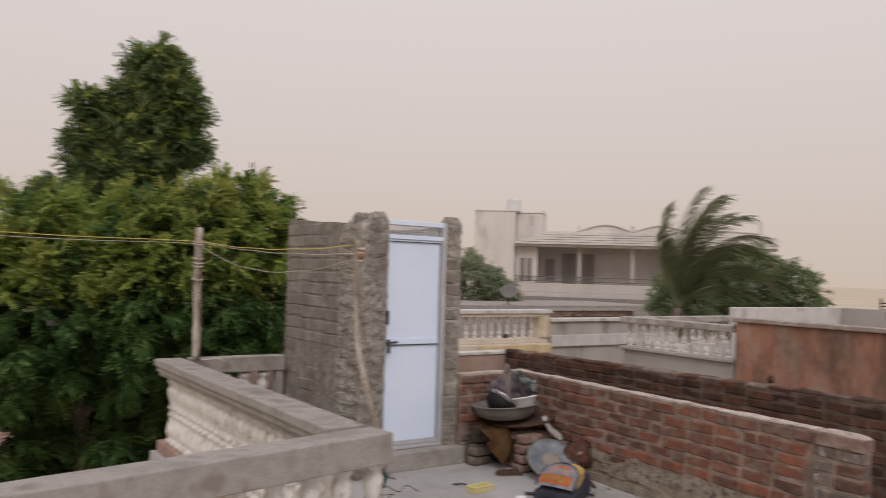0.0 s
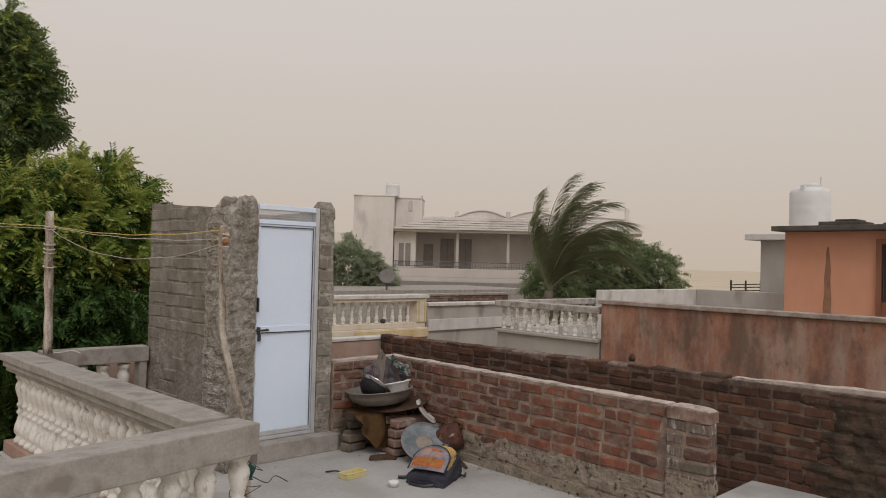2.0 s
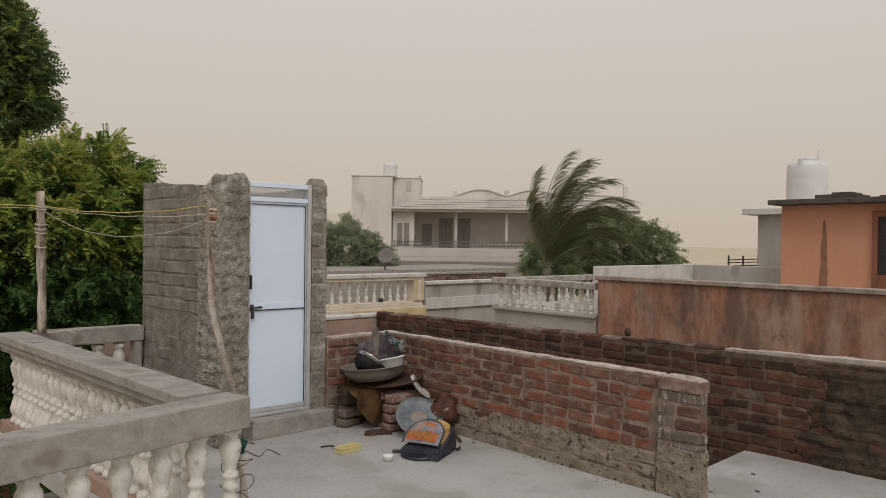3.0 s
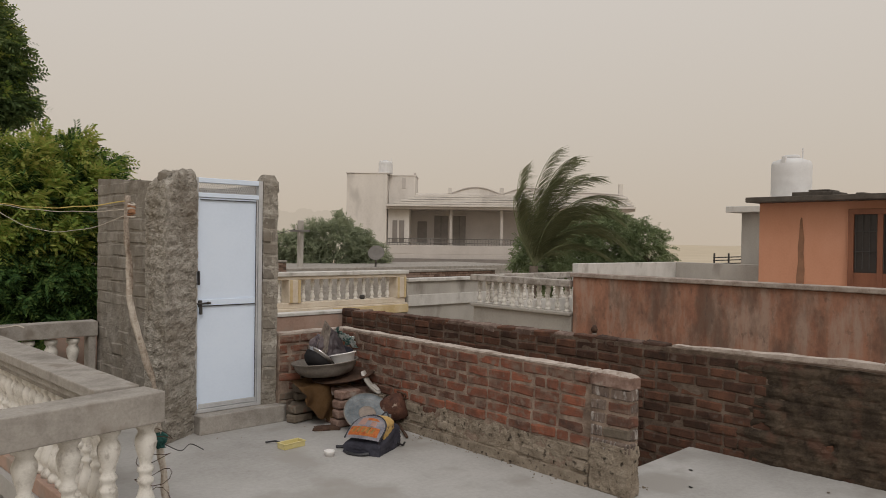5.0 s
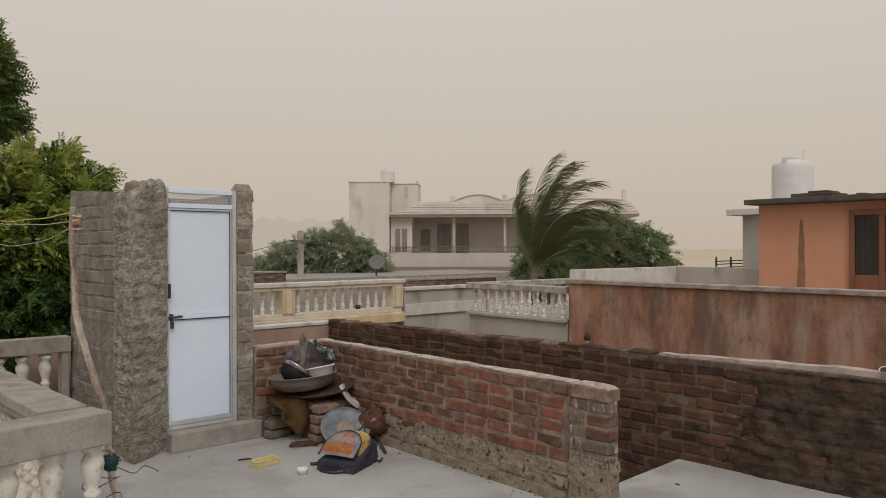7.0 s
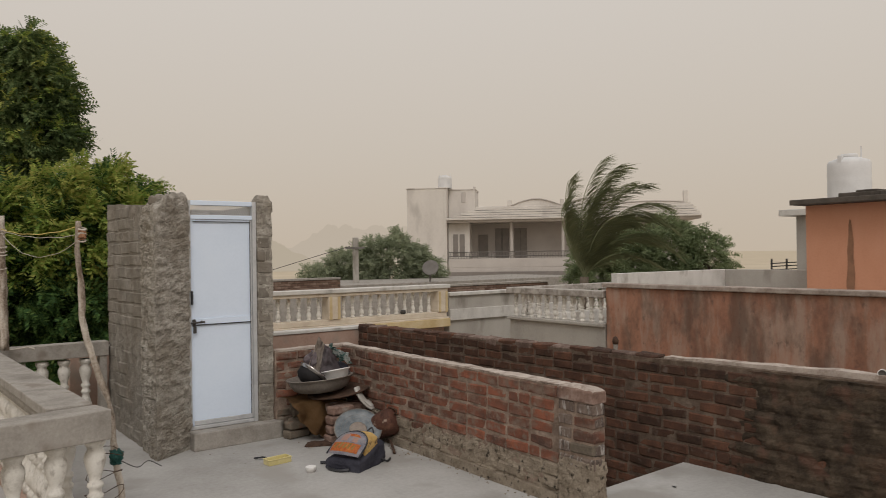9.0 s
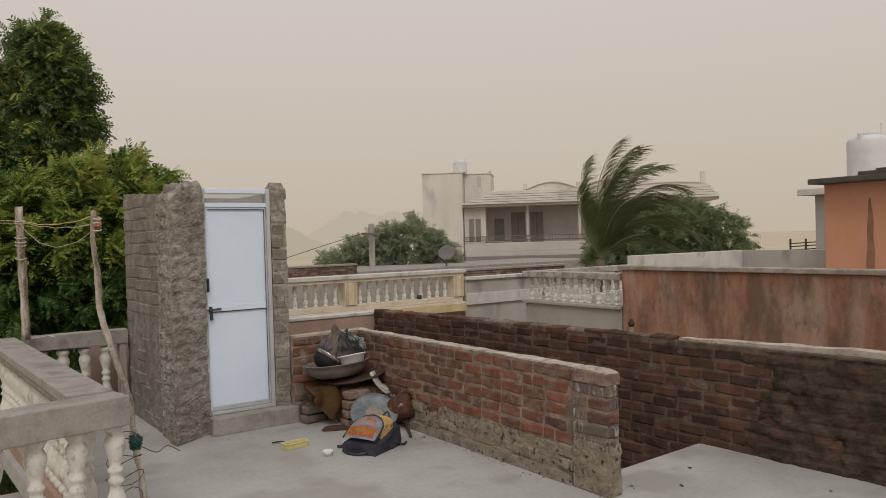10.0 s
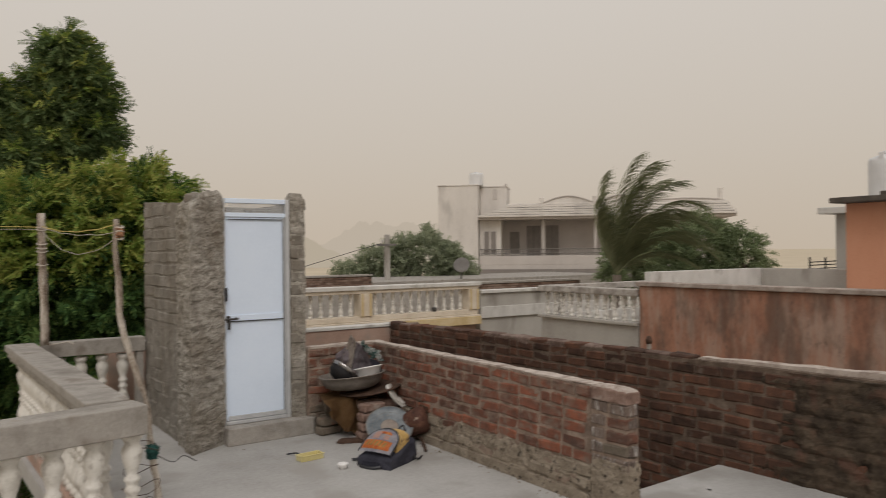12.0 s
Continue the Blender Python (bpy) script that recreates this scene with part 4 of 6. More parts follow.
# water tanks
def water_tank(at, r, h, label):
    t = thing("water_tank", at, label, "water tank", "roof water tanks")
    prof = [(0, 0), (r, 0)]
    z = 0.04 * h
    while z < 0.80 * h:
        prof += [(r, z), (r * 1.005, z + 0.03 * h), (r * 1.005, z + 0.10 * h), (r, z + 0.13 * h)]
        z += 0.20 * h
    prof += [(r, 0.86 * h), (r * 0.93, 0.92 * h), (r * 0.5, 0.98 * h), (0, 0.985 * h)]
    part("body", lathe(prof, 36), M_TANK, t, "", True)
    part("lid", lathe([(0, 0.97 * h), (r * 0.42, 0.97 * h), (r * 0.42, 1.03 * h), (r * 0.36, 1.05 * h), (0, 1.05 * h)], 24), M_TANK, t, "", True)
    part("lug", box((-r * 0.99, -0.05, 0.84 * h), (-r * 0.8, 0.05, 1.0 * h), 0.01), M_TANK, t)
    part("pipe", tube([(r * 0.85, -0.1, 0.5 * h), (r * 0.85, -0.1, 1.22 * h)], 0.018, 6), M_TANK, t)
    return t


water_tank((19.3, 7.31, 2.58), 0.47, 1.24, "white plastic water tank standing on the stair room roof")

# an iron railing on the far roof edge
rail = thing("iron_railing", (19.95, 9.25, 0), "dark iron roof railing with thin bars", "railing")
for y in (-0.42, 0.0, 0.42):
    part("post", box((-0.02, y - 0.02, 0.001), (0.02, y + 0.02, 1.40), 0.004), M_WIRE, rail)
for z in (0.5, 0.8, 1.10, 1.19, 1.27):
    part("bar", tube([(0, -0.45, z + 0.05), (0, 0.45, z)], 0.016, 6), M_WIRE, rail)

# white drain pipe end on the brick parapet, dark pot on the cream ledge
pe = thing("pipe_end", (6.13, 0.91, 0.79), "short white pipe end with a dark disc for the shade in the hollow on the brick parapet", "pipe")
part("tube", lathe([(0.034, 0), (0.040, 0), (0.040, 0.09), (0.034, 0.09)], 16, pose(0, 0, 0.06, 0, -78, 25)), M_WHITEPL, pe, "", True)
part("stub", tube([(0.03, 0.01, -0.02), (0.02, 0.01, 0.06)], 0.03, 10), M_WHITEPL, pe)
# a dark disc inside the tube stands for its shaded hollow
part("mouth", lathe([(0, 0.05), (0.033, 0.05), (0.033, 0.055), (0, 0.055)], 16, pose(0, 0, 0.06, 0, -78, 25)), M_FARIRON, pe, "dark disc for the shade in the hollow")
pe.scale = (0.7, 0.7, 0.7)
dp = bm_obj("dark_pot", lathe([(0, 0), (0.06, 0), (0.085, 0.05), (0.075, 0.11), (0.06, 0.125), (0, 0.12)], 16), M_WIRE, None, "", True)
dp.location = (10.17, 12.74, 0.317)
dp.scale = (0.75, 0.75, 0.75)
tagged(dp, "small dark pot between the white balusters", "pot")

# vent pipe behind the dark wall
vp = thing("vent_pipe", (8.4, 5.1, -3.6), "grey vent pipe with a dark cap behind the brick parapet", "pipe")
part("pipe", tube([(0, 0, 0), (0, 0, 4.07)], 0.03, 10), M_CONC, vp)
part("cap", lathe([(0, 4.07), (0.035, 4.07), (0.045, 4.11), (0.025, 4.16), (0, 4.17)], 12), M_RUST, vp, "dark cap", True)

# far brick parapets and plain roofs behind the cream house
def far_brick_wall(lo, hi, label):
    ob = wall_block("far_parapet", lo, hi, M_MORTARDARK, label, 0.02)
    rf = random.Random(int(lo[0] * 10))
    verts, faces = [], []
    z, k = hi[2] - 0.08, 0
    while z > hi[2] - 0.9:
        x = lo[0] + (0.12 if k % 2 else 0.0)
        while x + 0.22 < hi[0]:
            y0 = lo[1] - 0.012 - rf.uniform(0, 0.008)
            base = len(verts)
            verts += [(xx, yy, zz) for yy in (y0, lo[1] + 0.02) for zz in (z, z + 0.066) for xx in (x, x + 0.22)]
            faces += [tuple(base + q for q in f) for f in ((0, 1, 3, 2), (2, 3, 7, 6), (0, 4, 5, 1), (0, 2, 6, 4), (1, 5, 7, 3))]
            x += 0.236
        z -= 0.083
        k += 1
    me = bpy.data.meshes.new("brick_courses")
    me.from_pydata(verts, [], faces)
    me.materials.append(M_FARBRICK)
    bc = new("brick_courses", me)
    bc.parent = ob
    tagged(bc, kind="stuff")
    part("coping", box((lo[0], lo[1] - 0.05, hi[2] + 0.001), (hi[0], hi[1] + 0.05, hi[2] + 0.07), 0.01), M_CONC, ob, "worn grey coping")
    return ob


far_brick_wall((4.0, 22.3, -3.6), (13.8, 22.6, 0.80), "weathered brown brick parapet of a farther roof")
far_brick_wall((15.0, 17.6, -3.6), (19.4, 17.9, 0.62), "weathered brown brick parapet of a farther roof")
w = wall_block("far_roof_edge", (13.2, 23.0, -3.6), (27.0, 28.0, 0.55), M_CONC, "pale cement roof of a farther house", 0.02)

# ---- the big pale house ----
HX = Matrix.Translation((28.0, 39.5, -3.6)) @ Matrix.Rotation(radians(-43.8), 4, "Z") @ Matrix.Diagonal((0.89, 0.89, 0.965, 1))
house = thing("pale_house", (0, 0, 0), "two-storey pale house with arched parapet and deep balcony", "house")
house.matrix_basis = HX


def hpart(name, lo, hi, mat, bevel=0.02, label="", parent=house, m=None):
    return part(name, box(lo, hi, bevel, m=m), mat, parent, label)


# local: x along the front to the right, y away, z from the ground
hpart("stair_tower", (0.08, 0.0, 0), (3.0, 3.0, 9.82), M_HOUSE, 0.02, "plain stair tower")
hpart("tower_coping", (0.03, -0.05, 9.821), (3.05, 3.05, 9.90), M_HOUSE, 0.02)
hpart("tower_room", (3.02, 1.2, 7.8), (4.98, 4.0, 9.78), M_HOUSE, 0.02, "small roof room beside the tower")
hpart("tower_coping", (3.055, 1.15, 9.781), (5.03, 4.05, 9.86), M_HOUSE, 0.02)
hpart("corner_post", (4.86, 1.16, 9.861), (5.02, 1.32, 10.0), M_HOUSEDIM, 0.02)
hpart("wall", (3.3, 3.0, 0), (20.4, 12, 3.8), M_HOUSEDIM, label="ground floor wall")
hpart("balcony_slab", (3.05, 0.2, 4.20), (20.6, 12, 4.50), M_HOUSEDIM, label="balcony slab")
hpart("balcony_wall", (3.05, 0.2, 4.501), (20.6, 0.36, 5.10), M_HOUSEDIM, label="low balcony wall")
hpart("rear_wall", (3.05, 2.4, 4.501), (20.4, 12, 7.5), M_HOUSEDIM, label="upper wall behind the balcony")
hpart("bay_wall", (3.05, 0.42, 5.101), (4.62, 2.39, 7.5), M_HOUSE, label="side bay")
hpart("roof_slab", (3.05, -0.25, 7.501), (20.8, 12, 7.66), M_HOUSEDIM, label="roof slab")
for k in range(5):
    hpart("fascia_band", (3.05 + 0.5 * k, -0.45 + 0.10 * k, 7.661 + 0.16 * k), (20.8 - 0.12 * k, 1.0, 7.795 + 0.16 * k), M_HOUSE, label="ribbed fascia band")
hpart("parapet", (5.1, 0.34, 8.46), (20.2, 0.60, 8.58), M_HOUSE, label="low roof parapet")
for x, top in ((7.40, 8.95), (11.16, 8.98), (15.0, 8.98), (19.72, 9.34)):
    hpart("parapet_post", (x, 0.3, 8.581), (x + 0.30, 0.62, top), M_HOUSE)
for x0, x1 in ((7.70, 11.16), (11.46, 15.0), (15.3, 19.72)):
    arch = bmesh.new()
    n = 18
    prof = [(x0 + (x1 - x0) * i / n, 8.60 + (0.40 if x1 < 16 else 0.10) * math.sin(math.pi * i / n)) for i in range(n + 1)]
    low = [(x, 8.581) for x, z in prof]
    rows_ = []
    for y in (0.36, 0.56):
        rows_.append(([arch.verts.new((x, y, z)) for x, z in prof], [arch.verts.new((x, y, z)) for x, z in low]))
    for i in range(n):
        for s in (0, 1):
            arch.faces.new((rows_[s][0][i], rows_[s][0][i + 1], rows_[s][1][i + 1], rows_[s][1][i]))
        arch.faces.new((rows_[0][0][i], rows_[0][0][i + 1], rows_[1][0][i + 1], rows_[1][0][i]))
    for i in (0, n):
        arch.faces.new((rows_[0][0][i], rows_[0][1][i], rows_[1][1][i], rows_[1][0][i]))
    bmesh.ops.recalc_face_normals(arch, faces=arch.faces[:])
    panel = part("arched_parapet", arch, M_HOUSE, house)
    rib = [(x, 0.33, z + 0.01) for x, z in prof]
    part("arch_moulding", tube(rib, 0.05, 6), M_HOUSEDIM, panel)
for x in (7.56, 11.24, 15.0, 19.0):
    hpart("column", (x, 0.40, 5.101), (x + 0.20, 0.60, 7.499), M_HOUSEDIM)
# dark leaves paled for haze; the widest stands for a shaded balcony recess
for x, wd, z0 in ((6.36, 1.02, 4.51), (7.78, 0.94, 4.51), (14.9, 2.2, 4.51)):
    d = hpart("door", (x, 2.33, z0), (x + wd, 2.399, 7.15), M_HAZEDOOR, label="dark doorway")
    hpart("frame", (x - 0.08, 2.30, 7.151), (x + wd + 0.08, 2.399, 7.25), M_HOUSEDIM, parent=d)
    hpart("leaf_seam", (x + wd / 2 - 0.03, 2.31, z0), (x + wd / 2 + 0.03, 2.329, 7.14), M_FARIRON, parent=d)
for x, y0, wd in ((3.40, 0.36, 0.36), (3.88, 0.36, 0.38), (5.10, 2.34, 0.72)):
    d = hpart("window", (x, y0, 5.2), (x + wd, y0 + 0.059, 6.74), M_HAZEDOOR, label="tall dark window")
    hpart("window_sill", (x - 0.05, y0 - 0.06, 5.12), (x + wd + 0.05, y0 + 0.058, 5.199), M_HOUSE, parent=d)
hpart("window", (3.98, 1.15, 8.92), (4.26, 1.199, 9.66), M_HOUSEDIM, label="small tower window")
br = bmesh.new()
for i in range(86):
    x = 3.2 + i * 0.2
    tube([(x, 0.28, 5.101), (x, 0.28, 5.52)], 0.016, 4, br)
for z in (5.25, 5.53):
    tube([(3.1, 0.28, z), (20.5, 0.28, z)], 0.024, 4, br)
part("balcony_railing", br, M_FARIRON, house, "dark iron balcony railing")
hpart("gate_wall", (0.0, -6.0, 0), (24.0, -5.8, 3.2), M_HOUSEDIM, label="compound wall")
# dark block put in for the shade below the balcony slab
hpart("porch_shade", (3.1, 0.05, 2.2), (20.4, 0.30, 4.199), M_HAZEDOOR, label="dark block for the shade under the balcony")
tank_at = HX @ Vector((2.78, 1.0, 9.90))
water_tank(tuple(tank_at), 0.46, 0.84, "white plastic water tank on the stair tower")

# satellite dish and the concrete pole
dish = thing("satellite_dish", (18.3, 23.16, -3.6), "round satellite dish on a pole", "satellite dish")
part("mast", tube([(0, 0, 0), (0, 0, 4.55)], 0.04, 8), M_FARIRON, dish)
part("bowl", lathe([(0, 0), (0.15, 0.02), (0.27, 0.06), (0.33, 0.10), (0.32, 0.105), (0.15, 0.03), (0, 0.013)], 24, Matrix.Translation((0, -0.05, 4.67)) @ Vector((-0.62, -0.62, 0.48)).to_track_quat("Z", "Y").to_matrix().to_4x4()), M_FARIRON, dish, "grey dish", True)
pole = thing("power_pole", (15.85, 24.8, -3.6), "concrete electricity pole with a cross arm and wires", "pole")
part("shaft", box((-0.10, -0.08, 0), (0.10, 0.08, 5.95), 0.02), M_GREYWALL, pole)
part("cross_arm", box((-0.38, -0.14, 5.50), (0.38, -0.085, 5.58), 0.006, m=Matrix.Rotation(radians(-40), 4, "Z")), M_FARIRON, pole)
part("insulator", lathe([(0, 5.63), (0.03, 5.63), (0.045, 5.68), (0.03, 5.75), (0, 5.76)], 10, Matrix.Translation((-0.28, -0.12, 0))), M_HOUSEDIM, pole)
part("wire", tube(curve_points([(-0.3, -0.1, 5.6), (-6, 3, 3.9), (-14, 8, 2.9)], 8), 0.012, 5), M_WIRE, pole, "sagging wire")


# ---- foliage ----
def leaf_mesh(name, mat, blobs, count, seed, frond=0.30, pairs=5, leaflet=(0.085, 0.024), wind=(0.25, -0.1, 0.0), shell=0.55, droop=0.35, upper=False, ragged=0.2, bunch=26):
    """A crown of compound leaves: fronds on lumpy ellipsoids (centre, radii), each with pairs of pointed leaflets."""
    rs = np.random.RandomState(seed)
    wts = np.array([b[1][0] * b[1][1] + b[1][1] * b[1][2] + b[1][0] * b[1][2] for b in blobs])
    which = rs.choice(len(blobs), count, p=wts / wts.sum())
    d = rs.normal(size=(count, 3))
    d /= np.linalg.norm(d, axis=1)[:, None]
    if upper:
        d[:, 2] = np.abs(d[:, 2]) * 1.0 + 0.22
    c = np.array([b[0] for b in blobs], float)[which]
    r = np.array([b[1] for b in blobs], float)[which]
    rad = 1 - shell * rs.rand(count) ** 1.6
    # clumps: pull each frond towards one of many twig centres, so that gaps remain
    twigs = max(12, count // bunch)
    td = rs.normal(size=(twigs, 3))
    td /= np.linalg.norm(td, axis=1)[:, None]
    near = np.argmax(d @ td.T, axis=1)
    d = d * 0.4 + td[near] * 0.6
    bulge = 1 + ragged * (rs.rand(twigs)[near] - 0.6)
    p = c + d * r * (rad * bulge)[:, None]
    ax = d * np.array([1, 1, 0.7]) + rs.normal(size=(count, 3)) * 0.55 + np.array(wind)
    ax[:, 2] -= droop * rs.rand(count)
    ax /= np.linalg.norm(ax, axis=1)[:, None]
    side = np.cross(ax, np.array([0, 0, 1.0]) + rs.normal(size=(count, 3)) * 0.5)
    side /= np.linalg.norm(side, axis=1)[:, None] + 1e-9
    up = np.cross(side, ax)
    size = frond * (0.7 + 0.6 * rs.rand(count))
    verts, n_leaf = [], 0
    for k in range(pairs):
        f = (k + 0.6) / pairs
        for s in (-1, 1):
            base = p + ax * (size * f)[:, None] - np.array([0, 0, 1.0]) * (droop * 0.5 * size * f * f)[:, None]
            way = ax * 0.55 + side * s * 0.85 - up * (0.15 + 0.3 * rs.rand(count))[:, None]
            way /= np.linalg.norm(way, axis=1)[:, None]
            ln = leaflet[0] * (size / frond) * (1 - 0.35 * abs(f - 0.45))
            wd = np.cross(way, up)
            wd /= np.linalg.norm(wd, axis=1)[:, None] + 1e-9
            wd = wd * leaflet[1] / 2 + up * 0.25 * leaflet[1]
            a = base
            b = base + way * (ln * 0.45)[:, None] + wd
            e = base + way * ln[:, None]
            g = base + way * (ln * 0.45)[:, None] - wd
            verts.append(np.stack([a, b, e, g], axis=1))
            n_leaf += 1
    v = np.concatenate(verts).reshape(-1, 3)
    q = np.arange(len(v)).reshape(-1, 4)
    me = bpy.data.meshes.new(name)
    me.from_pydata(v.tolist(), [], q.tolist())
    me.materials.append(mat)
    return me


def tree(name, at, trunk, limbs, blobs, count, mat, label, category="tree", seed=1, young=0, **kw):
    t = thing(name, at, label, category)
    o = Vector(at)
    tr = bmesh.new()
    tube(curve_points([Vector(p) - o for p in trunk], 5), 0.16, 10, tr, 0.25, 0.5)
    part("trunk", tr, M_TRUNK, t, "", True)
    for l in limbs:
        lb = bmesh.new()
        tube(curve_points([Vector(p) - o for p in l], 5), 0.07, 7, lb, 0.2, 0.3)
        part("limb", lb, M_TRUNK, t, "", True)
    me = leaf_mesh("crown", mat, [(tuple(Vector(c) - o), r) for c, r in blobs], count, seed, **kw)
    cr = new("crown", me)
    cr.parent = t
    tagged(cr, kind="stuff")
    # young tips on the upper half; their brighter green paints the lit top
    if young:
        top = [(tuple(Vector(c) - o), r) for c, r in blobs if c[2] > 0.7]
        kw["shell"] = 0.14
        kw["upper"] = True
        kw["bunch"] = 60
        yl = new("young_toplit_leaves", leaf_mesh("young_toplit_leaves", M_NEEMNEWLIT, top, young, seed + 50, **kw))
        yl.parent = t
        tagged(yl, "yellow-green young leaves, brightened for the lit crown top", kind="stuff")
    return t


tree("neem_tree", (1.6, 12.0, -3.6), [(1.6, 12.0, -3.6), (1.7, 12.1, -1.5), (1.4, 12.0, 0.4), (1.6, 12.1, 1.8)],
     [[(1.6, 12.0, -0.6), (2.8, 11.6, 0.6), (3.6, 11.4, 1.6)], [(1.5, 12, -0.2), (0.2, 12.2, 0.9), (-1.2, 12.4, 1.8)]],
     [((3.65, 11.2, 1.1), (0.95, 1.0, 1.72)), ((3.05, 11.0, 1.2), (0.8, 0.9, 1.45)), ((2.3, 11.3, 1.15), (1.0, 1.1, 1.35)), ((1.0, 11.9, 0.95), (1.4, 1.3, 1.45)), ((-0.6, 12.2, 0.75), (1.3, 1.4, 1.5)), ((-2.0, 12.2, 0.72), (1.4, 1.4, 1.4)),
      ((2.6, 12.5, -0.9), (1.6, 1.2, 1.5)), ((0.4, 12.8, -0.9), (1.8, 1.2, 1.6)), ((-3.4, 12.4, 0.6), (1.7, 1.4, 1.6)), ((3.6, 12.1, -0.5), (1.1, 1.0, 1.4))],
     44000, M_NEEM, "bushy neem tree with bright green wind-blown leaves", seed=3, young=17000, frond=0.25, pairs=6, leaflet=(0.085, 0.026), shell=0.46, ragged=0.62, bunch=300)
tree("tall_neem_tree", (2.25, 15.9, -3.6), [(2.25, 15.9, -3.6), (2.45, 15.8, 0), (2.75, 15.6, 3), (3.15, 15.5, 5.4)],
     [[(2.45, 15.8, 1.5), (2.05, 15.7, 3.2), (2.00, 15.6, 4.7)], [(2.75, 15.6, 3), (3.55, 15.5, 4.6)]],
     [((3.13, 15.4, 5.60), (0.50, 0.5, 0.52)), ((3.37, 15.3, 5.15), (0.52, 0.5, 0.45)), ((3.55, 15.4, 4.70), (0.46, 0.5, 0.42)), ((2.72, 15.6, 4.98), (0.38, 0.4, 0.40)), ((1.90, 15.7, 4.80), (0.24, 0.3, 0.32)), ((2.90, 15.4, 4.45), (0.62, 0.6, 0.4)),
      ((3.67, 15.3, 4.10), (0.42, 0.45, 0.28)), ((2.00, 15.7, 4.10), (0.36, 0.4, 0.27)), ((2.85, 15.4, 3.80), (0.70, 0.7, 0.38)), ((2.30, 15.6, 3.45), (0.65, 0.7, 0.42)), ((2.95, 15.5, 3.2), (0.5, 0.6, 0.5)), ((1.95, 15.7, 2.7), (1.2, 0.9, 0.6))],
     15000, M_NEEMDARK, "tall dark green tree bent by the wind", seed=5, young=1500, frond=0.26, pairs=5, leaflet=(0.10, 0.034), shell=0.6, ragged=0.8, bunch=110)
tree("round_tree", (19.5, 28.5, -3.6), [(19.5, 28.5, -3.6), (19.5, 28.5, 0), (19.6, 28.5, 1.5)], [[(19.5, 28.5, -1), (20.6, 28.2, 0.8)]],
     [((19.9, 28.3, 1.1), (1.7, 1.4, 1.65)), ((18.4, 29.2, 0.8), (1.5, 1.3, 1.3)), ((21.0, 27.6, 0.7), (0.95, 1.0, 1.15)), ((17.4, 30.0, 0.3), (1.4, 1.2, 1.0)), ((19.8, 28.3, -1.0), (2.6, 1.6, 1.2))],
     19000, M_DUSTHAZELEAF, "round dusty tree between the houses, haze put into its green", seed=8, frond=0.29, pairs=4, leaflet=(0.11, 0.046), shell=0.35, ragged=0.5, bunch=120)
tree("broad_tree", (26.0, 15.6, -3.6), [(26.0, 15.6, -3.6), (26.0, 15.6, 0), (25.8, 15.8, 1.5)], [[(26, 15.6, -1), (24.8, 16.4, 0.8)]],
     [((25.5, 17.2, 1.55), (1.2, 1.2, 1.4)), ((26.2, 16.1, 1.15), (0.95, 1.0, 1.25)), ((24.6, 18.2, 1.2), (1.2, 1.2, 1.3)), ((25.4, 16.0, -0.6), (2.0, 1.4, 1.4)), ((23.0, 18.4, 0.9), (1.2, 1.2, 1.2))],
     20000, M_BROADLEAF, "broad dust-covered green tree behind a palm", seed=9, frond=0.27, pairs=4, leaflet=(0.10, 0.042), shell=0.35, ragged=0.5, bunch=120)


def glowing_haze_ridge(name, dist, az0, az1, heights, colour, label, seed, base=-3.6):
    """A far line of tree crowns as a plain glowing outline, the dust haze put into its colour."""
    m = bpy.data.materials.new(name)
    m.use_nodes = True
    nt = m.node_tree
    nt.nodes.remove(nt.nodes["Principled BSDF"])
    # plain emission: the ridge glows in a colour mixed towards the sky
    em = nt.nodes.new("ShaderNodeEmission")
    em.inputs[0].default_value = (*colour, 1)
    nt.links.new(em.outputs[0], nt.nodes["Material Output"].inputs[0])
    bm = bmesh.new()
    n = 260
    cols = []
    for i in range(n + 1):
        f = i / n
        a = radians(az0 + (az1 - az0) * f)
        g = f * (len(heights) - 1)
        k = min(int(g), len(heights) - 2)
        u = g - k
        u = u * u * (3 - 2 * u)
        h = heights[k] * (1 - u) + heights[k + 1] * u
        v = Vector((f * 14, seed, 0))
        crown = abs(math.sin(f * 37 + 2.2 * noise.noise(v * 0.6))) ** 0.55
        small = abs(math.sin(f * 131 + 3.0 * noise.noise(v * 2.0 + Vector((4, 0, 0))))) ** 0.6
        h = h * (0.80 + 0.16 * crown + 0.06 * small) + 0.03 * noise.noise(v * 12)
        top = 1.65 + dist * math.tan(radians(h))
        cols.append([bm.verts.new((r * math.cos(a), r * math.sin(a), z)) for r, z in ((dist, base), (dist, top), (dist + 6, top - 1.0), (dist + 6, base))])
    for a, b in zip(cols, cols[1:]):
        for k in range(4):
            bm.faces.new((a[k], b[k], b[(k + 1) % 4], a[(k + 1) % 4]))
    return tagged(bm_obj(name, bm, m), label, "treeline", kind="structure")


# two glowing backdrops; their emitted colours hold the haze of the distance
glowing_haze_ridge("backdrop_far", 420, 51, 75, (0.1, 1.4, 1.8, 1.9, 2.0, 2.1, 2.2, 2.3, 2.2, 2.0, 2.4, 2.35, 1.9, 1.1, 0.6, 0.7, 0.8, 1.0, 1.1, 1.2, 1.2, 1.2, 1.2, 1.2, 0.8), (0.500, 0.430, 0.343), "far glowing tree outline with the dust haze put into its colour", 3.0)
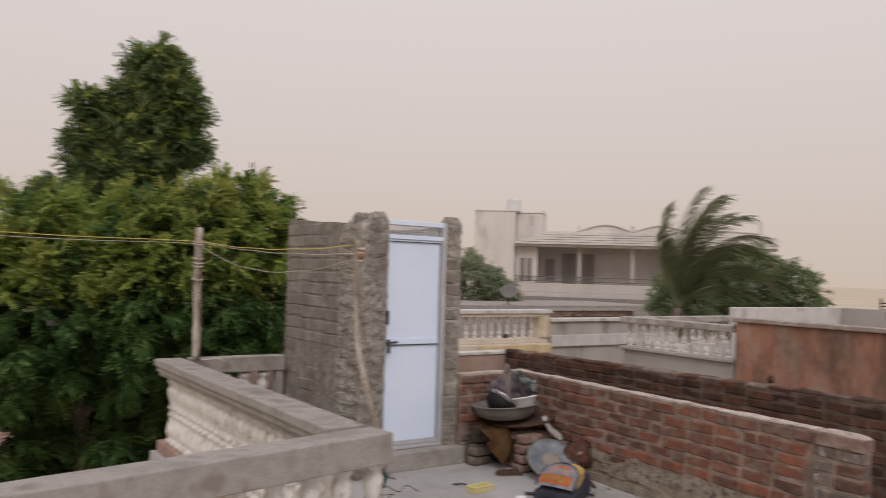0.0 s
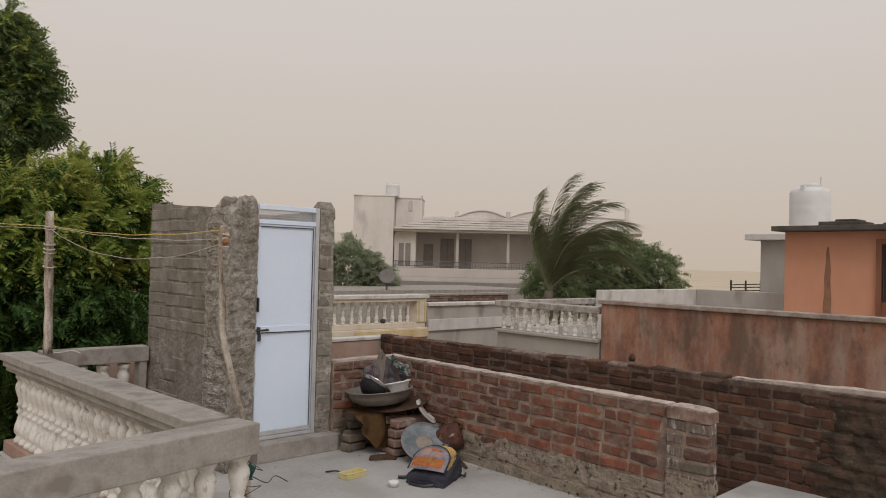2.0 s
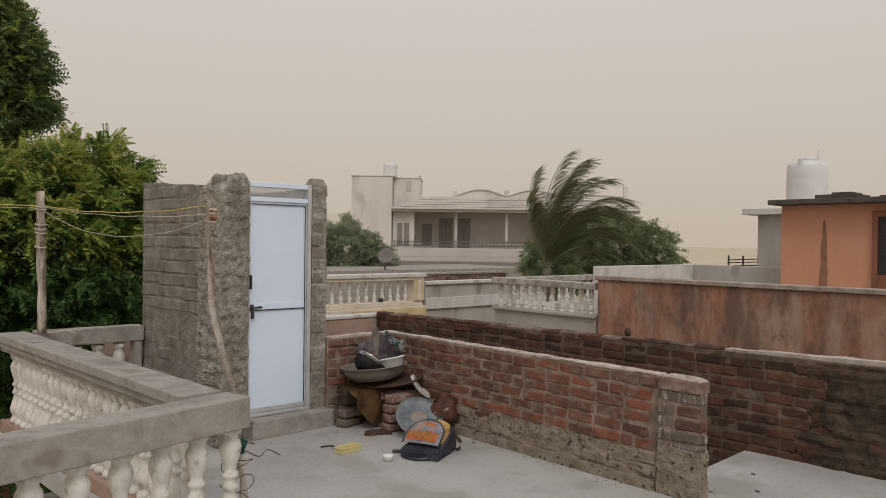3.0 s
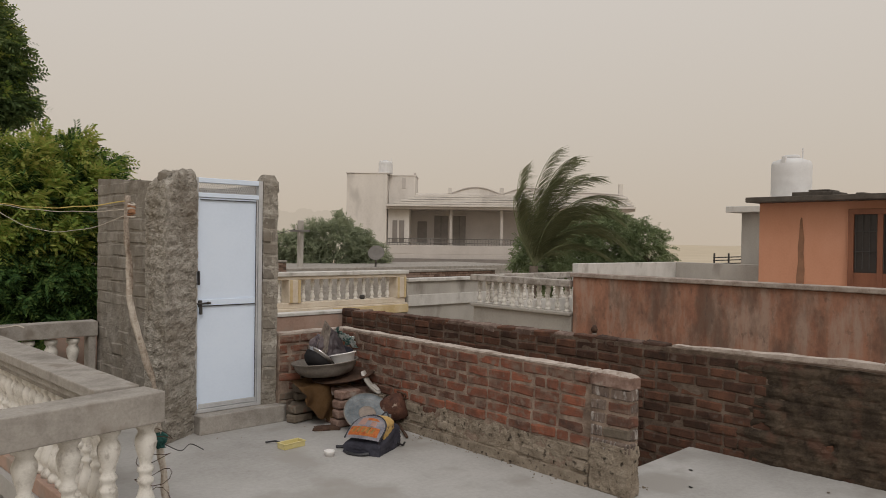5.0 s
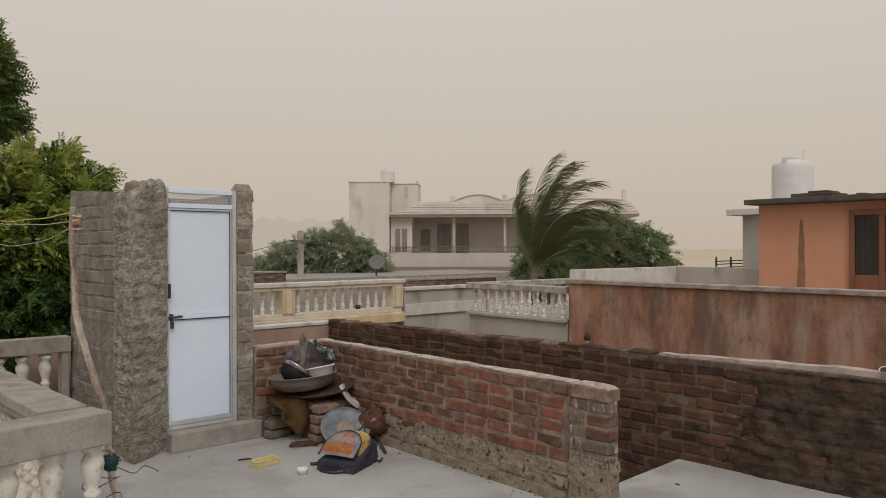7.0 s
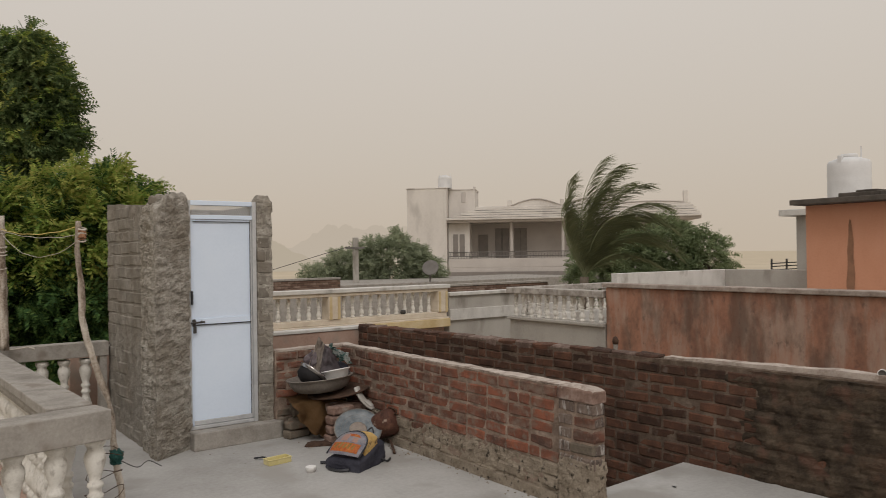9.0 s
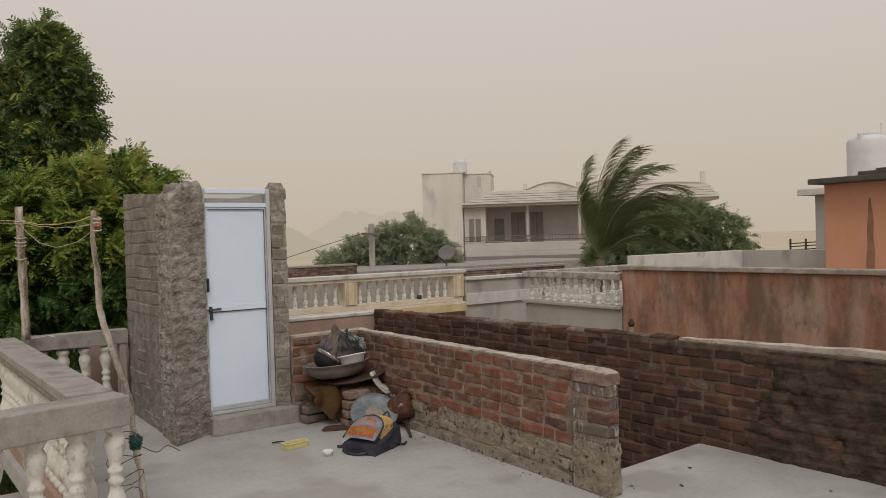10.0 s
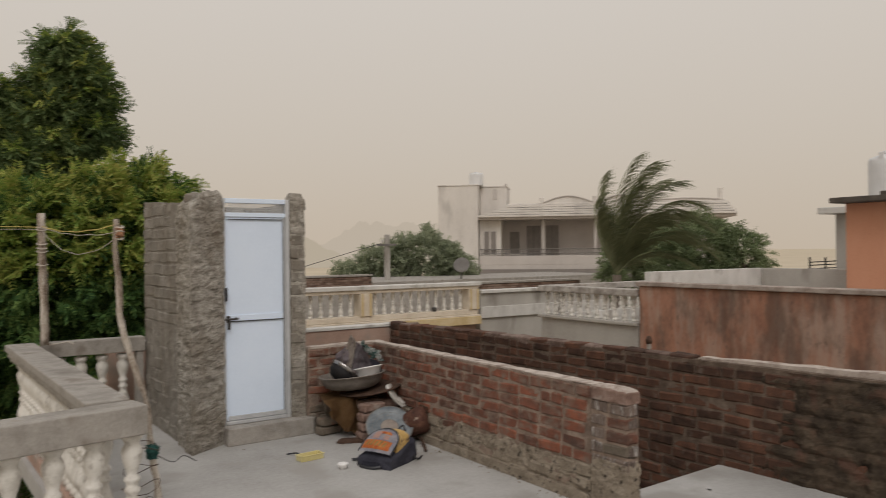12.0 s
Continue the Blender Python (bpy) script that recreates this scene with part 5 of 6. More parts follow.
glowing_haze_ridge("backdrop_near", 260, 62.6, 80, (-0.6, 0.2, 1.2, 1.55, 1.7, 1.65, 1.5, 1.6, 1.7, 1.6, 1.5), (0.460, 0.395, 0.303), "nearer glowing tree outline with the dust haze put into its colour", 8.0)

# coconut palm bent by the wind
palm = thing("coconut_palm", (17.75, 14.35, -3.6), "coconut palm with long fronds streaming in the wind", "palm")
tr = bmesh.new()
tube(curve_points([(0, 0, 0), (-0.1, 0.1, 2.0), (0.0, 0.0, 4.5)], 8), 0.17, 10, tr, 0.2, 0.75)
part("trunk", tr, M_TRUNK, palm, "", True)


def palm_frond(tip, arch, seed, length=1.0):
    """One feather leaf from the palm's head to tip, arched and blown sideways."""
    rs = random.Random(seed)
    a = Vector((0, 0, 4.5))
    b = Vector(tip)
    mid = (a + b) / 2 + Vector(arch)
    pts = [a * (1 - t) ** 2 + mid * 2 * t * (1 - t) + b * t * t for t in [i / 26 for i in range(27)]]
    bm2 = bmesh.new()
    tube(pts, 0.022, 5, bm2, 0, 0.25)
    blow = Vector((0.62, -0.66, 0.12))
    for i in range(3, 27):
        for sub in (0, 0.25, 0.5, 0.75):
            p = pts[i - 1].lerp(pts[i], sub)
            d = (pts[i] - pts[i - 1]).normalized()
            s0 = d.cross(Vector((0.2, 0.3, 1))).normalized()
            for s in (-1, 1):
                ln = 0.86 * length * (1 - 0.55 * abs(i / 26 - 0.45)) * rs.uniform(0.8, 1.15)
                w = (d * 0.75 + s0 * s * 0.45 + blow * 0.8 + Vector((0, 0, -0.3 + rs.uniform(-0.18, 0.18)))).normalized()
                q = w.cross(Vector((0.1, 0.2, 1))).normalized() * 0.021
                m1 = p + w * ln * 0.5 + q
                m2 = p + w * ln * 0.5 - q
                e = p + w * ln + Vector((0, 0, -0.10 * ln))
                bm2.faces.new([bm2.verts.new(v) for v in (p, m1, e, m2)])
    part("frond", bm2, M_PALM, palm)


# right in the view is towards (+0.68, -0.73): the wind blows that way
R = Vector((0.68, -0.73, 0))
DEEP = Vector((0.73, 0.68, 0))
for k, (side, up, back, arch_up, arch_side) in enumerate((
        (0.55, 3.55, 0.1, 0.6, -0.7), (1.15, 3.3, 0.0, 1.1, -0.7), (1.75, 2.75, -0.3, 1.5, -0.6), (2.0, 1.9, 0.3, 1.6, -0.5), (-0.45, 3.0, 0.4, 0.5, -0.55), (-0.65, 2.2, 0.2, 0.5, -0.45),
        (2.15, 1.0, 0.1, 1.4, -0.3), (1.35, 2.9, 0.9, 1.2, -0.6), (0.9, 3.2, -0.9, 1.0, -0.6), (2.0, 0.4, -0.6, 1.2, -0.2), (-0.55, 1.6, 0.2, 0.5, -0.4), (0.6, 2.6, -1.0, 0.9, -0.6),
        (1.3, 1.8, -1.2, 1.3, -0.4), (-0.5, 1.9, -1.0, 0.6, -0.4), (1.6, 1.6, 0.8, 1.4, -0.4), (2.5, 1.5, 0.2, 2.2, -0.3), (2.3, 2.1, -0.4, 1.9, -0.4), (2.7, 0.7, 0.5, 2.3, -0.1))):
    tip = Vector((0, 0, 4.45)) + R * side + DEEP * back + Vector((0, 0, up))
    palm_frond(tip, R * arch_side + Vector((0, 0, arch_up * 0.8)), 40 + k)


# ---- clothes line ----
stick = thing("clothes_line_stick", (2.05, 3.0, 0), "crooked bare wooden stick tied to the rail corner", "stick")
SO = Vector((2.05, 3.0, 0))
sp = curve_points([Vector(p) - SO for p in ((2.055, 3.3, 0.0), (2.035, 3.3, 0.22), (1.99, 3.3, 0.59), (1.962, 3.3, 0.82), (1.880, 3.3, 1.10), (1.832, 3.3, 1.30), (1.826, 3.3, 1.48), (1.806, 3.3, 1.66), (1.815, 3.3, 1.865))], 8)
part("shaft", tube(sp, 0.0185, 9, None, 0.75, 0.75), M_BARK, stick, "", True)
for k in range(7):
    z = 1.755 + 0.011 * k
    lp = [(-0.221 + 0.022 * math.cos(a), 0.30 + 0.022 * math.sin(a), z + 0.008 * math.sin(a + k)) for a in [i * math.pi / 5 for i in range(11)]]
    part("rag_winding", tube(lp, 0.0055, 5, None, 0.5), M_ROPEO if k % 3 else M_ROPEW, stick)
kb = rough_block([(-0.236, 0.268), (-0.206, 0.268), (-0.206, 0.295), (-0.236, 0.295)], 1.768, 1.795, 8, 0.012, 30, 0.02)
part("rag_knot", kb, M_ROPEO, stick, "orange rag knot", True)
part("cloth_wrap", rough_block([(-0.078, 0.26), (-0.022, 0.26), (-0.022, 0.325), (-0.078, 0.325)], 0.465, 0.55, 16, 0.022, 26, 0.03), M_TEAL, stick, "teal cloth knot", True)
wb = bmesh.new()
for k in range(4):
    z = 0.24 + 0.11 * k
    pts = [(-0.150 + (0.100 + 0.008 * (k % 2)) * math.cos(a), 0.17 + (0.075 + 0.05 * math.cos(a)) * math.sin(a) - 0.07 * (1 - math.cos(a)) / 2, z + 0.022 * math.sin(a * 2 + k * 1.7)) for a in [i * math.pi / 7 for i in range(15)]]
    part("wire_loop", tube(pts, 0.0022, 4), M_RUST, stick)
tube(curve_points([(-0.03, 0.29, 0.48), (0.06, 0.27, 0.43), (0.13, 0.3, 0.45), (0.2, 0.28, 0.41)], 5), 0.0028, 4, wb)
part("wire_end", wb, M_WIRE, stick, "loose end of tying wire")

stick2 = thing("clothes_line_post", (1.78, 6.45, 0.838), "upright weathered wooden post standing on the rail", "stick")
part("shaft", tube(curve_points([(0.0, 0, 0.0), (-0.01, 0.0, 0.4), (-0.02, -0.01, 0.8), (-0.03, -0.03, 1.21)], 6), 0.038, 9, None, 0.35, 0.85), M_BARK, stick2, "", True)
wr = bmesh.new()
for z in (0.86, 0.89, 0.93, 0.74, 1.06, 1.08):
    part("wire_winding", tube([(-0.025 + 0.043 * math.cos(a), -0.02 + 0.043 * math.sin(a), z + 0.01 * math.sin(a)) for a in [i * math.pi / 6 for i in range(13)]], 0.005, 4), M_ROPEW, stick2)
tube(curve_points([(0.02, 0, 0.0), (0.1, -0.05, 0.01), (0.18, -0.02, 0.015), (0.22, -0.12, 0.005)], 5), 0.006, 4, wr)
part("wire_end", wr, M_ROPEW, stick2, "loose end of pale wire")


def rope(a, b, sag, mat, label, r=0.006):
    a, b = Vector(a), Vector(b)
    t = thing("clothes_line", tuple(a), label, "rope", "clothes lines")
    pts = [(b - a) * (i / 20) - Vector((0, 0, sag * 4 * (i / 20) * (1 - i / 20))) + Vector((0, 0, 0.003 * math.sin(i * 1.3))) for i in range(21)]
    part("cord", tube(pts, r, 6), mat, t)


rope((1.83, 3.3, 1.84), (1.755, 6.42, 1.93), 0.05, M_ROPEY, "yellow rope between the two sticks", 0.0032)
rope((1.83, 3.3, 1.79), (1.755, 6.42, 1.92), 0.04, M_ROPEW, "pale cord between the two sticks", 0.0026)
rope((1.83, 3.3, 1.77), (1.755, 6.42, 1.90), 0.16, M_ROPEW, "slack pale cord between the two sticks", 0.0022)
rope((1.74, 6.42, 1.92), (-3.6, 6.9, 2.02), 0.03, M_ROPEY, "yellowish rope running off along the trees", 0.0035)
rope((1.74, 6.42, 1.90), (-3.6, 6.7, 1.98), 0.04, M_ROPEW, "pale cord running off along the trees", 0.0025)


# ---- heap of old things in the corner ----
def at_pose(ob, x, y, z, rx=0, ry=0, rz=0):
    ob.matrix_basis = pose(x, y, z, rx, ry, rz)
    return ob


def stacked_bricks(x, y, rows, rot, mat, label, seed):
    rnd = random.Random(seed)
    z = 0.0
    for k in range(rows):
        b = brick_meshes(1, 0.225, 0.078, 0.11, 0.006, mat, "loose_brick")[0]
        ob = tagged(new("loose_brick", b), label, "brick", "stacked bricks")
        ob.location = (x + rnd.uniform(-0.015, 0.015), y + rnd.uniform(-0.015, 0.015), z + 0.041)
        ob.rotation_euler = (0, 0, radians(rot + rnd.uniform(-13, 13)))
        z += 0.082


for x, y, n, r in ((3.93, 4.93, 2, 5), (4.32, 4.96, 4, 0), (4.04, 5.03, 4, 2)):
    stacked_bricks(x, y, n, r, M_BRICKGREY, "loose grey cement-smeared brick in a stack", int(x * 50))
for x, y, n, r in ((4.15, 4.53, 4, -8), (4.36, 4.60, 4, -28), (4.20, 4.72, 4, -15)):
    stacked_bricks(x, y, n, r, M_DUSTBRICK, "loose dusty red brick in a stack", int(x * 90))

# sacking hung over the stack
sk = bmesh.new()
n = 24
gridv = []
for i in range(n + 1):
    u = i / n
    row = []
    for j in range(n + 1):
        v = j / n
        x = 3.79 + 0.50 * u + 0.02 * math.sin(v * 9 + u * 3)
        if v < 0.45:
            y = 5.05 - 0.26 * (v / 0.45)
            z = 0.375 - 0.012 * math.sin(u * 8) - 0.02 * (v / 0.45) ** 3
        else:
            k = (v - 0.45) / 0.55
            y = 4.77 - 0.055 * math.sin(k * 2.2) - 0.025 * math.sin(u * 15 + k * 2)
            z = 0.36 - k * (0.10 + 0.225 * math.sin(min(1.0, u / 0.62) * 1.57) + 0.015 * math.sin(u * 22)) + 0.02 * k * max(0, u - 0.62)
        row.append(sk.verts.new((x, y, z)))
    gridv.append(row)
for i in range(n):
    for j in range(n):
        sk.faces.new((gridv[i][j], gridv[i + 1][j], gridv[i + 1][j + 1], gridv[i][j + 1]))
bmesh.ops.solidify(sk, geom=sk.faces[:], thickness=0.008)
tagged(bm_obj("sacking", sk, M_RUSTCLOTH, None, "", True), "rust-brown sacking draped over stacked bricks", "sacking")

lid = bm_obj("round_iron_sheet", lathe([(0, 0), (0.28, 0.0), (0.295, 0.01), (0.28, 0.018), (0.12, 0.024), (0, 0.026)], 32), M_RUST, None, "", True)
tagged(at_pose(lid, 4.27, 4.82, 0.40, -1, -8, 0), "rusty round iron sheet under the basin", "iron sheet")

basin = bm_obj("tin_basin", lathe([(0, 0), (0.19, 0), (0.24, 0.025), (0.27, 0.07), (0.285, 0.115), (0.303, 0.12), (0.301, 0.128), (0.278, 0.124), (0.262, 0.075), (0.23, 0.035), (0.18, 0.012), (0, 0.012)], 40), M_TIN, None, "", True)
tagged(at_pose(basin, 4.10, 4.84, 0.425, -4, -3, 0), "large dusty tin basin heaped with household things", "basin")
bowl = bm_obj("white_basin", lathe([(0, 0), (0.09, 0), (0.115, 0.03), (0.138, 0.115), (0.152, 0.12), (0.15, 0.129), (0.132, 0.124), (0.108, 0.04), (0, 0.012)], 32), M_WHITEPL, None, "", True)
tagged(at_pose(bowl, 4.205, 4.745, 0.485, -12, -4, 0), "white enamel bowl in the tin basin", "bowl")
pot = thing("black_pot", (3.965, 4.765, 0.575), "black pot with a bright rim lying in the tin basin", "pot")
part("body", lathe([(0, -0.088), (0.05, -0.083), (0.095, -0.062), (0.125, -0.03), (0.132, 0.03), (0.126, 0.032), (0.118, -0.02), (0.07, -0.07), (0, -0.08)], 28), M_POT, pot, "", True)
part("rim", lathe([(0.126, 0.022), (0.136, 0.022), (0.142, 0.04), (0.150, 0.05), (0.138, 0.054), (0.126, 0.045), (0.122, 0.03)], 28), M_RIM, pot, "bright steel rim", True)
pot.rotation_euler = Vector((0.58, -0.02, 0.66)).to_track_quat("Z", "Y").to_euler()
bag = thing("leather_bag", (4.095, 4.83, 0.47), "crumpled dark leather bag with a tan flap in the basin", "bag")


def folded_sheet(corners, folds, amp, thick, seed, n=22):
    """A stiff folded sheet over four corners in space, with creases running across it."""
    b = bmesh.new()
    p00, p10, p11, p01 = [Vector(p) for p in corners]
    nrm = (p10 - p00).cross(p01 - p00).normalized()
    vs = []
    for i in range(n + 1):
        u = i / n
        row = []
        for j in range(n + 1):
            w = j / n
            p = p00 * (1 - u) * (1 - w) + p10 * u * (1 - w) + p11 * u * w + p01 * (1 - u) * w
            f = abs(((u * folds + 0.35 * w + 0.15 * noise.noise(Vector((u * 3, w * 3, seed)))) % 1.0) - 0.5) * 2
            row.append(b.verts.new(p + nrm * amp * (f - 0.5 + 0.7 * noise.noise(Vector((u * 5, w * 5, seed + 7))))))
        vs.append(row)
    for i in range(n):
        for j in range(n):
            b.faces.new((vs[i][j], vs[i + 1][j], vs[i + 1][j + 1], vs[i][j + 1]))
    bmesh.ops.solidify(b, geom=b.faces[:], thickness=thick)
    bmesh.ops.recalc_face_normals(b, faces=b.faces[:])
    return b


bgm = rough_block([(-0.10, 0.10), (-0.10, -0.05), (0.10, -0.08), (0.12, 0.09)], 0.0, 0.29, 30, 0.022, 13, 0.10, z1b=0.20)
part("body", bgm, M_LEATHER, bag, "", True)
part("side_fold", folded_sheet([(-0.07, -0.10, 0.08), (0.12, -0.13, 0.12), (0.10, -0.04, 0.28), (0.0, -0.02, 0.36)], 1.3, 0.02, 0.012, 4), M_LEATHER, bag, "creased dark side", True)
part("flap", folded_sheet([(-0.165, -0.05, 0.09), (-0.075, -0.12, 0.10), (0.025, -0.03, 0.34), (-0.015, 0.0, 0.41)], 0.8, 0.014, 0.012, 2), M_TAN, bag, "stiff pointed tan flap", True)
bag.scale = (1.14, 1.1, 1.1)
cl = bm_obj("patterned_cloth", folded_sheet([(4.16, 4.80, 0.84), (4.22, 4.74, 0.73), (4.36, 4.70, 0.66), (4.31, 4.78, 0.76)], 2.4, 0.06, 0.010, 9), M_GREENCL, None, "", True)
tagged(cl, "crumpled green and white patterned cloth", "cloth")
cl2 = bm_obj("dark_cloth", rough_block([(4.19, 4.80), (4.36, 4.78), (4.36, 4.92), (4.21, 4.94)], 0.52, 0.665, 18, 0.022, 12, 0.05, seed=8), M_NAVY, None, "", True)
tagged(cl2, "crumpled dark cloth in the basin", "cloth")

shoe = bmesh.new()
box((-0.035, -0.11, 0), (0.035, 0.11, 0.022), 0.01, shoe)
box((-0.030, 0.02, 0.018), (0.030, 0.09, 0.034), 0.008, shoe)
bmesh.ops.subdivide_edges(shoe, edges=[e for e in shoe.edges if e.calc_length() > 0.1], cuts=5)
for v in shoe.verts:
    v.co.x *= 1 - 0.3 * max(0, v.co.y / 0.11) ** 2
    v.co.z += 0.02 * (v.co.y / 0.11) ** 2
ob = tagged(bm_obj("white_sandal", shoe, M_PALECONC, None, "", True), "worn whitish sandal leaning on the bricks", "sandal")
ob.matrix_basis = Matrix.Translation((4.36, 4.55, 0.345)) @ Vector((0.30, -0.45, -0.62)).to_track_quat("Y", "Z").to_matrix().to_4x4() @ Matrix.Diagonal((1.25, 1.15, 1.2, 1))

jug = thing("rusty_can", (4.43, 4.30, 0.0), "dented rusty red can lying by the wall", "can")
part("body", lathe([(0, -0.14), (0.10, -0.14), (0.115, -0.13), (0.112, 0.0), (0.118, 0.09), (0.10, 0.14), (0.05, 0.155), (0, 0.155)], 24, pose(0, 0, 0.165, 68, 0, 20)), M_REDCAN, jug, "", True)
part("handle", tube(curve_points([(0.02, -0.10, 0.24), (0.05, -0.14, 0.30), (0.02, -0.05, 0.32)], 5), 0.008, 6), M_RUST, jug)
branch = bm_obj("dry_stick", tube(curve_points([(4.30, 3.92, 0.015), (4.36, 4.05, 0.03), (4.42, 4.18, 0.05), (4.44, 4.26, 0.04)], 5), 0.013, 7, None, 0.5), M_RUST, None, "", True)
tagged(branch, "short dark dry stick on the floor", "stick")

rag = bm_obj("fallen_rag", rough_block([(3.83, 4.60), (4.02, 4.50), (4.05, 4.58), (3.88, 4.68)], 0.001, 0.035, 14, 0.016, 16, 0.02), M_RUST, None, "", True)
tagged(rag, "dark brown rag scrap lying on the cement", "rag")

# tray leaning on the brick stack
tray = thing("round_tray", (4.19, 4.33, 0.145), "round blue-grey enamel tray leaning on bricks", "tray")
part("plate", lathe([(0, 0), (0.06, 0.002), (0.13, 0.0), (0.165, 0.006), (0.187, 0.022), (0.187, 0.028), (0.16, 0.014), (0, 0.008)], 36), M_TRAY, tray, "", True)
part("rim", lathe([(0.184, 0.02), (0.191, 0.02), (0.191, 0.028), (0.184, 0.028)], 36), M_TIN, tray, "worn pale rim", True)
for r in (0.105, 0.135, 0.16):
    part("groove_ring", lathe([(r, 0.008), (r + 0.004, 0.013 + (r - 0.105) * 0.06), (r + 0.008, 0.008)], 36), M_TIN, tray)
part("painted_centre", lathe([(0, 0.009), (0.065, 0.009), (0.07, 0.012), (0.065, 0.014), (0, 0.0135)], 30), M_TAN, tray, "worn painted ring", True)
tray.rotation_euler = (radians(41), 0, radians(-24))
tray.scale = (1.08, 1.08, 1.08)

# backpack lying on its back
pack = thing("backpack", (3.735, 3.775, 0), "small dark backpack with an orange printed front lying on the floor", "backpack")
pk = rough_block([(-0.158, 0.0), (0.158, 0.0), (0.138, 0.37), (-0.138, 0.37)], 0.0, 0.115, 26, 0.011, 9, 0.06, z1b=0.20)
part("body", pk, M_NAVY, pack, "", True)


def pocket_point(p, q, lift=0.0):
    """A point on the domed front pocket: p across, q from its hem to its rounded top."""
    w = 0.152 * math.sqrt(max(0.0, 1 - (max(0.0, q - 0.4) / 0.6) ** 2))
    bulge = 0.030 * (1 - p * p) ** 0.5 * min(1.0, 4 * q + 0.3) * min(1.0, 4 * (1 - q) + 0.1)
    return Vector((w * p, 0.002 + 0.205 * q - 0.45 * bulge - 0.5 * lift, 0.115 + 0.140 * q + bulge + 0.86 * lift))


def pocket_patch(p0, p1, q0, q1, lift, n=10, slant=0.0):
    """A piece of the pocket's surface, with thickness."""
    b = bmesh.new()
    vs = [[b.verts.new(pocket_point(p0 + (p1 - p0) * i / n + slant * j / n, q0 + (q1 - q0) * j / n, lift)) for j in range(n + 1)] for i in range(n + 1)]
    for i in range(n):
        for j in range(n):
            b.faces.new((vs[i][j], vs[i + 1][j], vs[i + 1][j + 1], vs[i][j + 1]))
    bmesh.ops.solidify(b, geom=b.faces[:], thickness=0.006)
    bmesh.ops.recalc_face_normals(b, faces=b.faces[:])
    return b


pocket = part("front_pocket", pocket_patch(-0.995, 0.995, 0.0, 0.985, 0.0, 24), M_PRINT, pack, "blue-grey printed front pocket", True)
part("printed_band", pocket_patch(-0.86, 0.80, 0.08, 0.40, 0.002, 12), M_LETTER, pocket, "orange printed band", True)
for k in range(5):
    part("lettering_bar", pocket_patch(-0.66 + 0.26 * k, -0.52 + 0.26 * k, 0.16, 0.34 + 0.05 * (k % 2), 0.004, 4, 0.05), M_OCHRE, pocket, "yellow lettering bar", True)
for p0, p1, q0, q1 in ((-0.55, -0.12, 0.46, 0.74), (0.18, 0.50, 0.44, 0.62)):
    part("printed_patch", pocket_patch(p0, p1, q0, q1, 0.002, 6), M_PINKINK, pocket, "pale pink printed patch", True)
part("printed_patch", pocket_patch(-0.08, 0.66, 0.66, 0.76, 0.002, 6, -0.2), M_LETTER, pocket, "orange printed patch", True)
zp = [pocket_point(-1, q, 0.003) for q in (0.0, 0.2, 0.4, 0.6, 0.75, 0.88, 0.96)] + [pocket_point(0, 1.0, 0.003)] + [pocket_point(1, q, 0.003) for q in (0.96, 0.88, 0.75, 0.6, 0.4, 0.2, 0.0)]
part("zip_piping", tube(curve_points(zp, 4), 0.007, 6), M_BLACK, pack, "black zip piping")
up = rough_block([(-0.085, 0.13), (0.138, 0.10), (0.125, 0.285), (-0.065, 0.30)], 0.10, 0.235, 20, 0.009, 9, 0.06, z1b=0.25)
part("upper_pocket", up, M_OCHRE, pack, "ochre spotted upper pocket", True)
part("strap", tube(curve_points([(-0.15, 0.10, 0.02), (-0.20, 0.09, 0.018), (-0.27, 0.07, 0.014)], 5), 0.012, 6), M_BLACK, pack)
part("strap", tube(curve_points([(-0.14, 0.0, 0.012), (-0.10, -0.035, 0.012), (0.0, -0.045, 0.012), (0.07, -0.01, 0.02)], 5), 0.012, 6), M_BLACK, pack)
part("strap", tube(curve_points([(0.13, 0.30, 0.05), (0.17, 0.35, 0.012), (0.15, 0.43, 0.012)], 5), 0.008, 6), M_BLACK, pack)
part("haul_loop", tube(curve_points([(-0.03, 0.36, 0.22), (0.0, 0.39, 0.25), (0.04, 0.36, 0.22)], 5), 0.007, 6), M_BLACK, pack)
pack.rotation_euler = (0, 0, radians(-66))

# small things on the floor
yb = thing("yellow_box", (3.435, 4.30, 0), "empty yellow plastic lunch box on the floor", "box")
tr2 = bmesh.new()
box((-0.115, -0.055, 0.0), (0.115, 0.055, 0.012), 0.004, tr2)
for lo, hi in (((-0.115, -0.055, 0.008), (0.115, -0.047, 0.05)), ((-0.115, 0.047, 0.008), (0.115, 0.055, 0.05)), ((-0.115, -0.05, 0.008), (-0.107, 0.05, 0.05)), ((0.107, -0.05, 0.008), (0.115, 0.05, 0.05))):
    box(lo, hi, 0.002, tr2)
part("tray", tr2, M_YELLOW, yb)
rm = bmesh.new()
for lo, hi in (((-0.122, -0.062, 0.048), (0.122, -0.048, 0.054)), ((-0.122, 0.048, 0.048), (0.122, 0.062, 0.054)), ((-0.122, -0.049, 0.048), (-0.107, 0.049, 0.054)), ((0.107, -0.049, 0.048), (0.122, 0.049, 0.054))):
    box(lo, hi, 0.002, rm)
part("rim", rm, M_YELLOW, yb)
yb.rotation_euler = (0, 0, radians(6))
yb.scale = (0.86, 0.86, 0.86)
cup = bm_obj("paper_cup", lathe([(0, 0), (0.032, 0), (0.04, 0.03), (0.042, 0.04), (0.036, 0.042), (0.03, 0.012), (0, 0.01)], 20), M_WHITEPL, None, "", True)
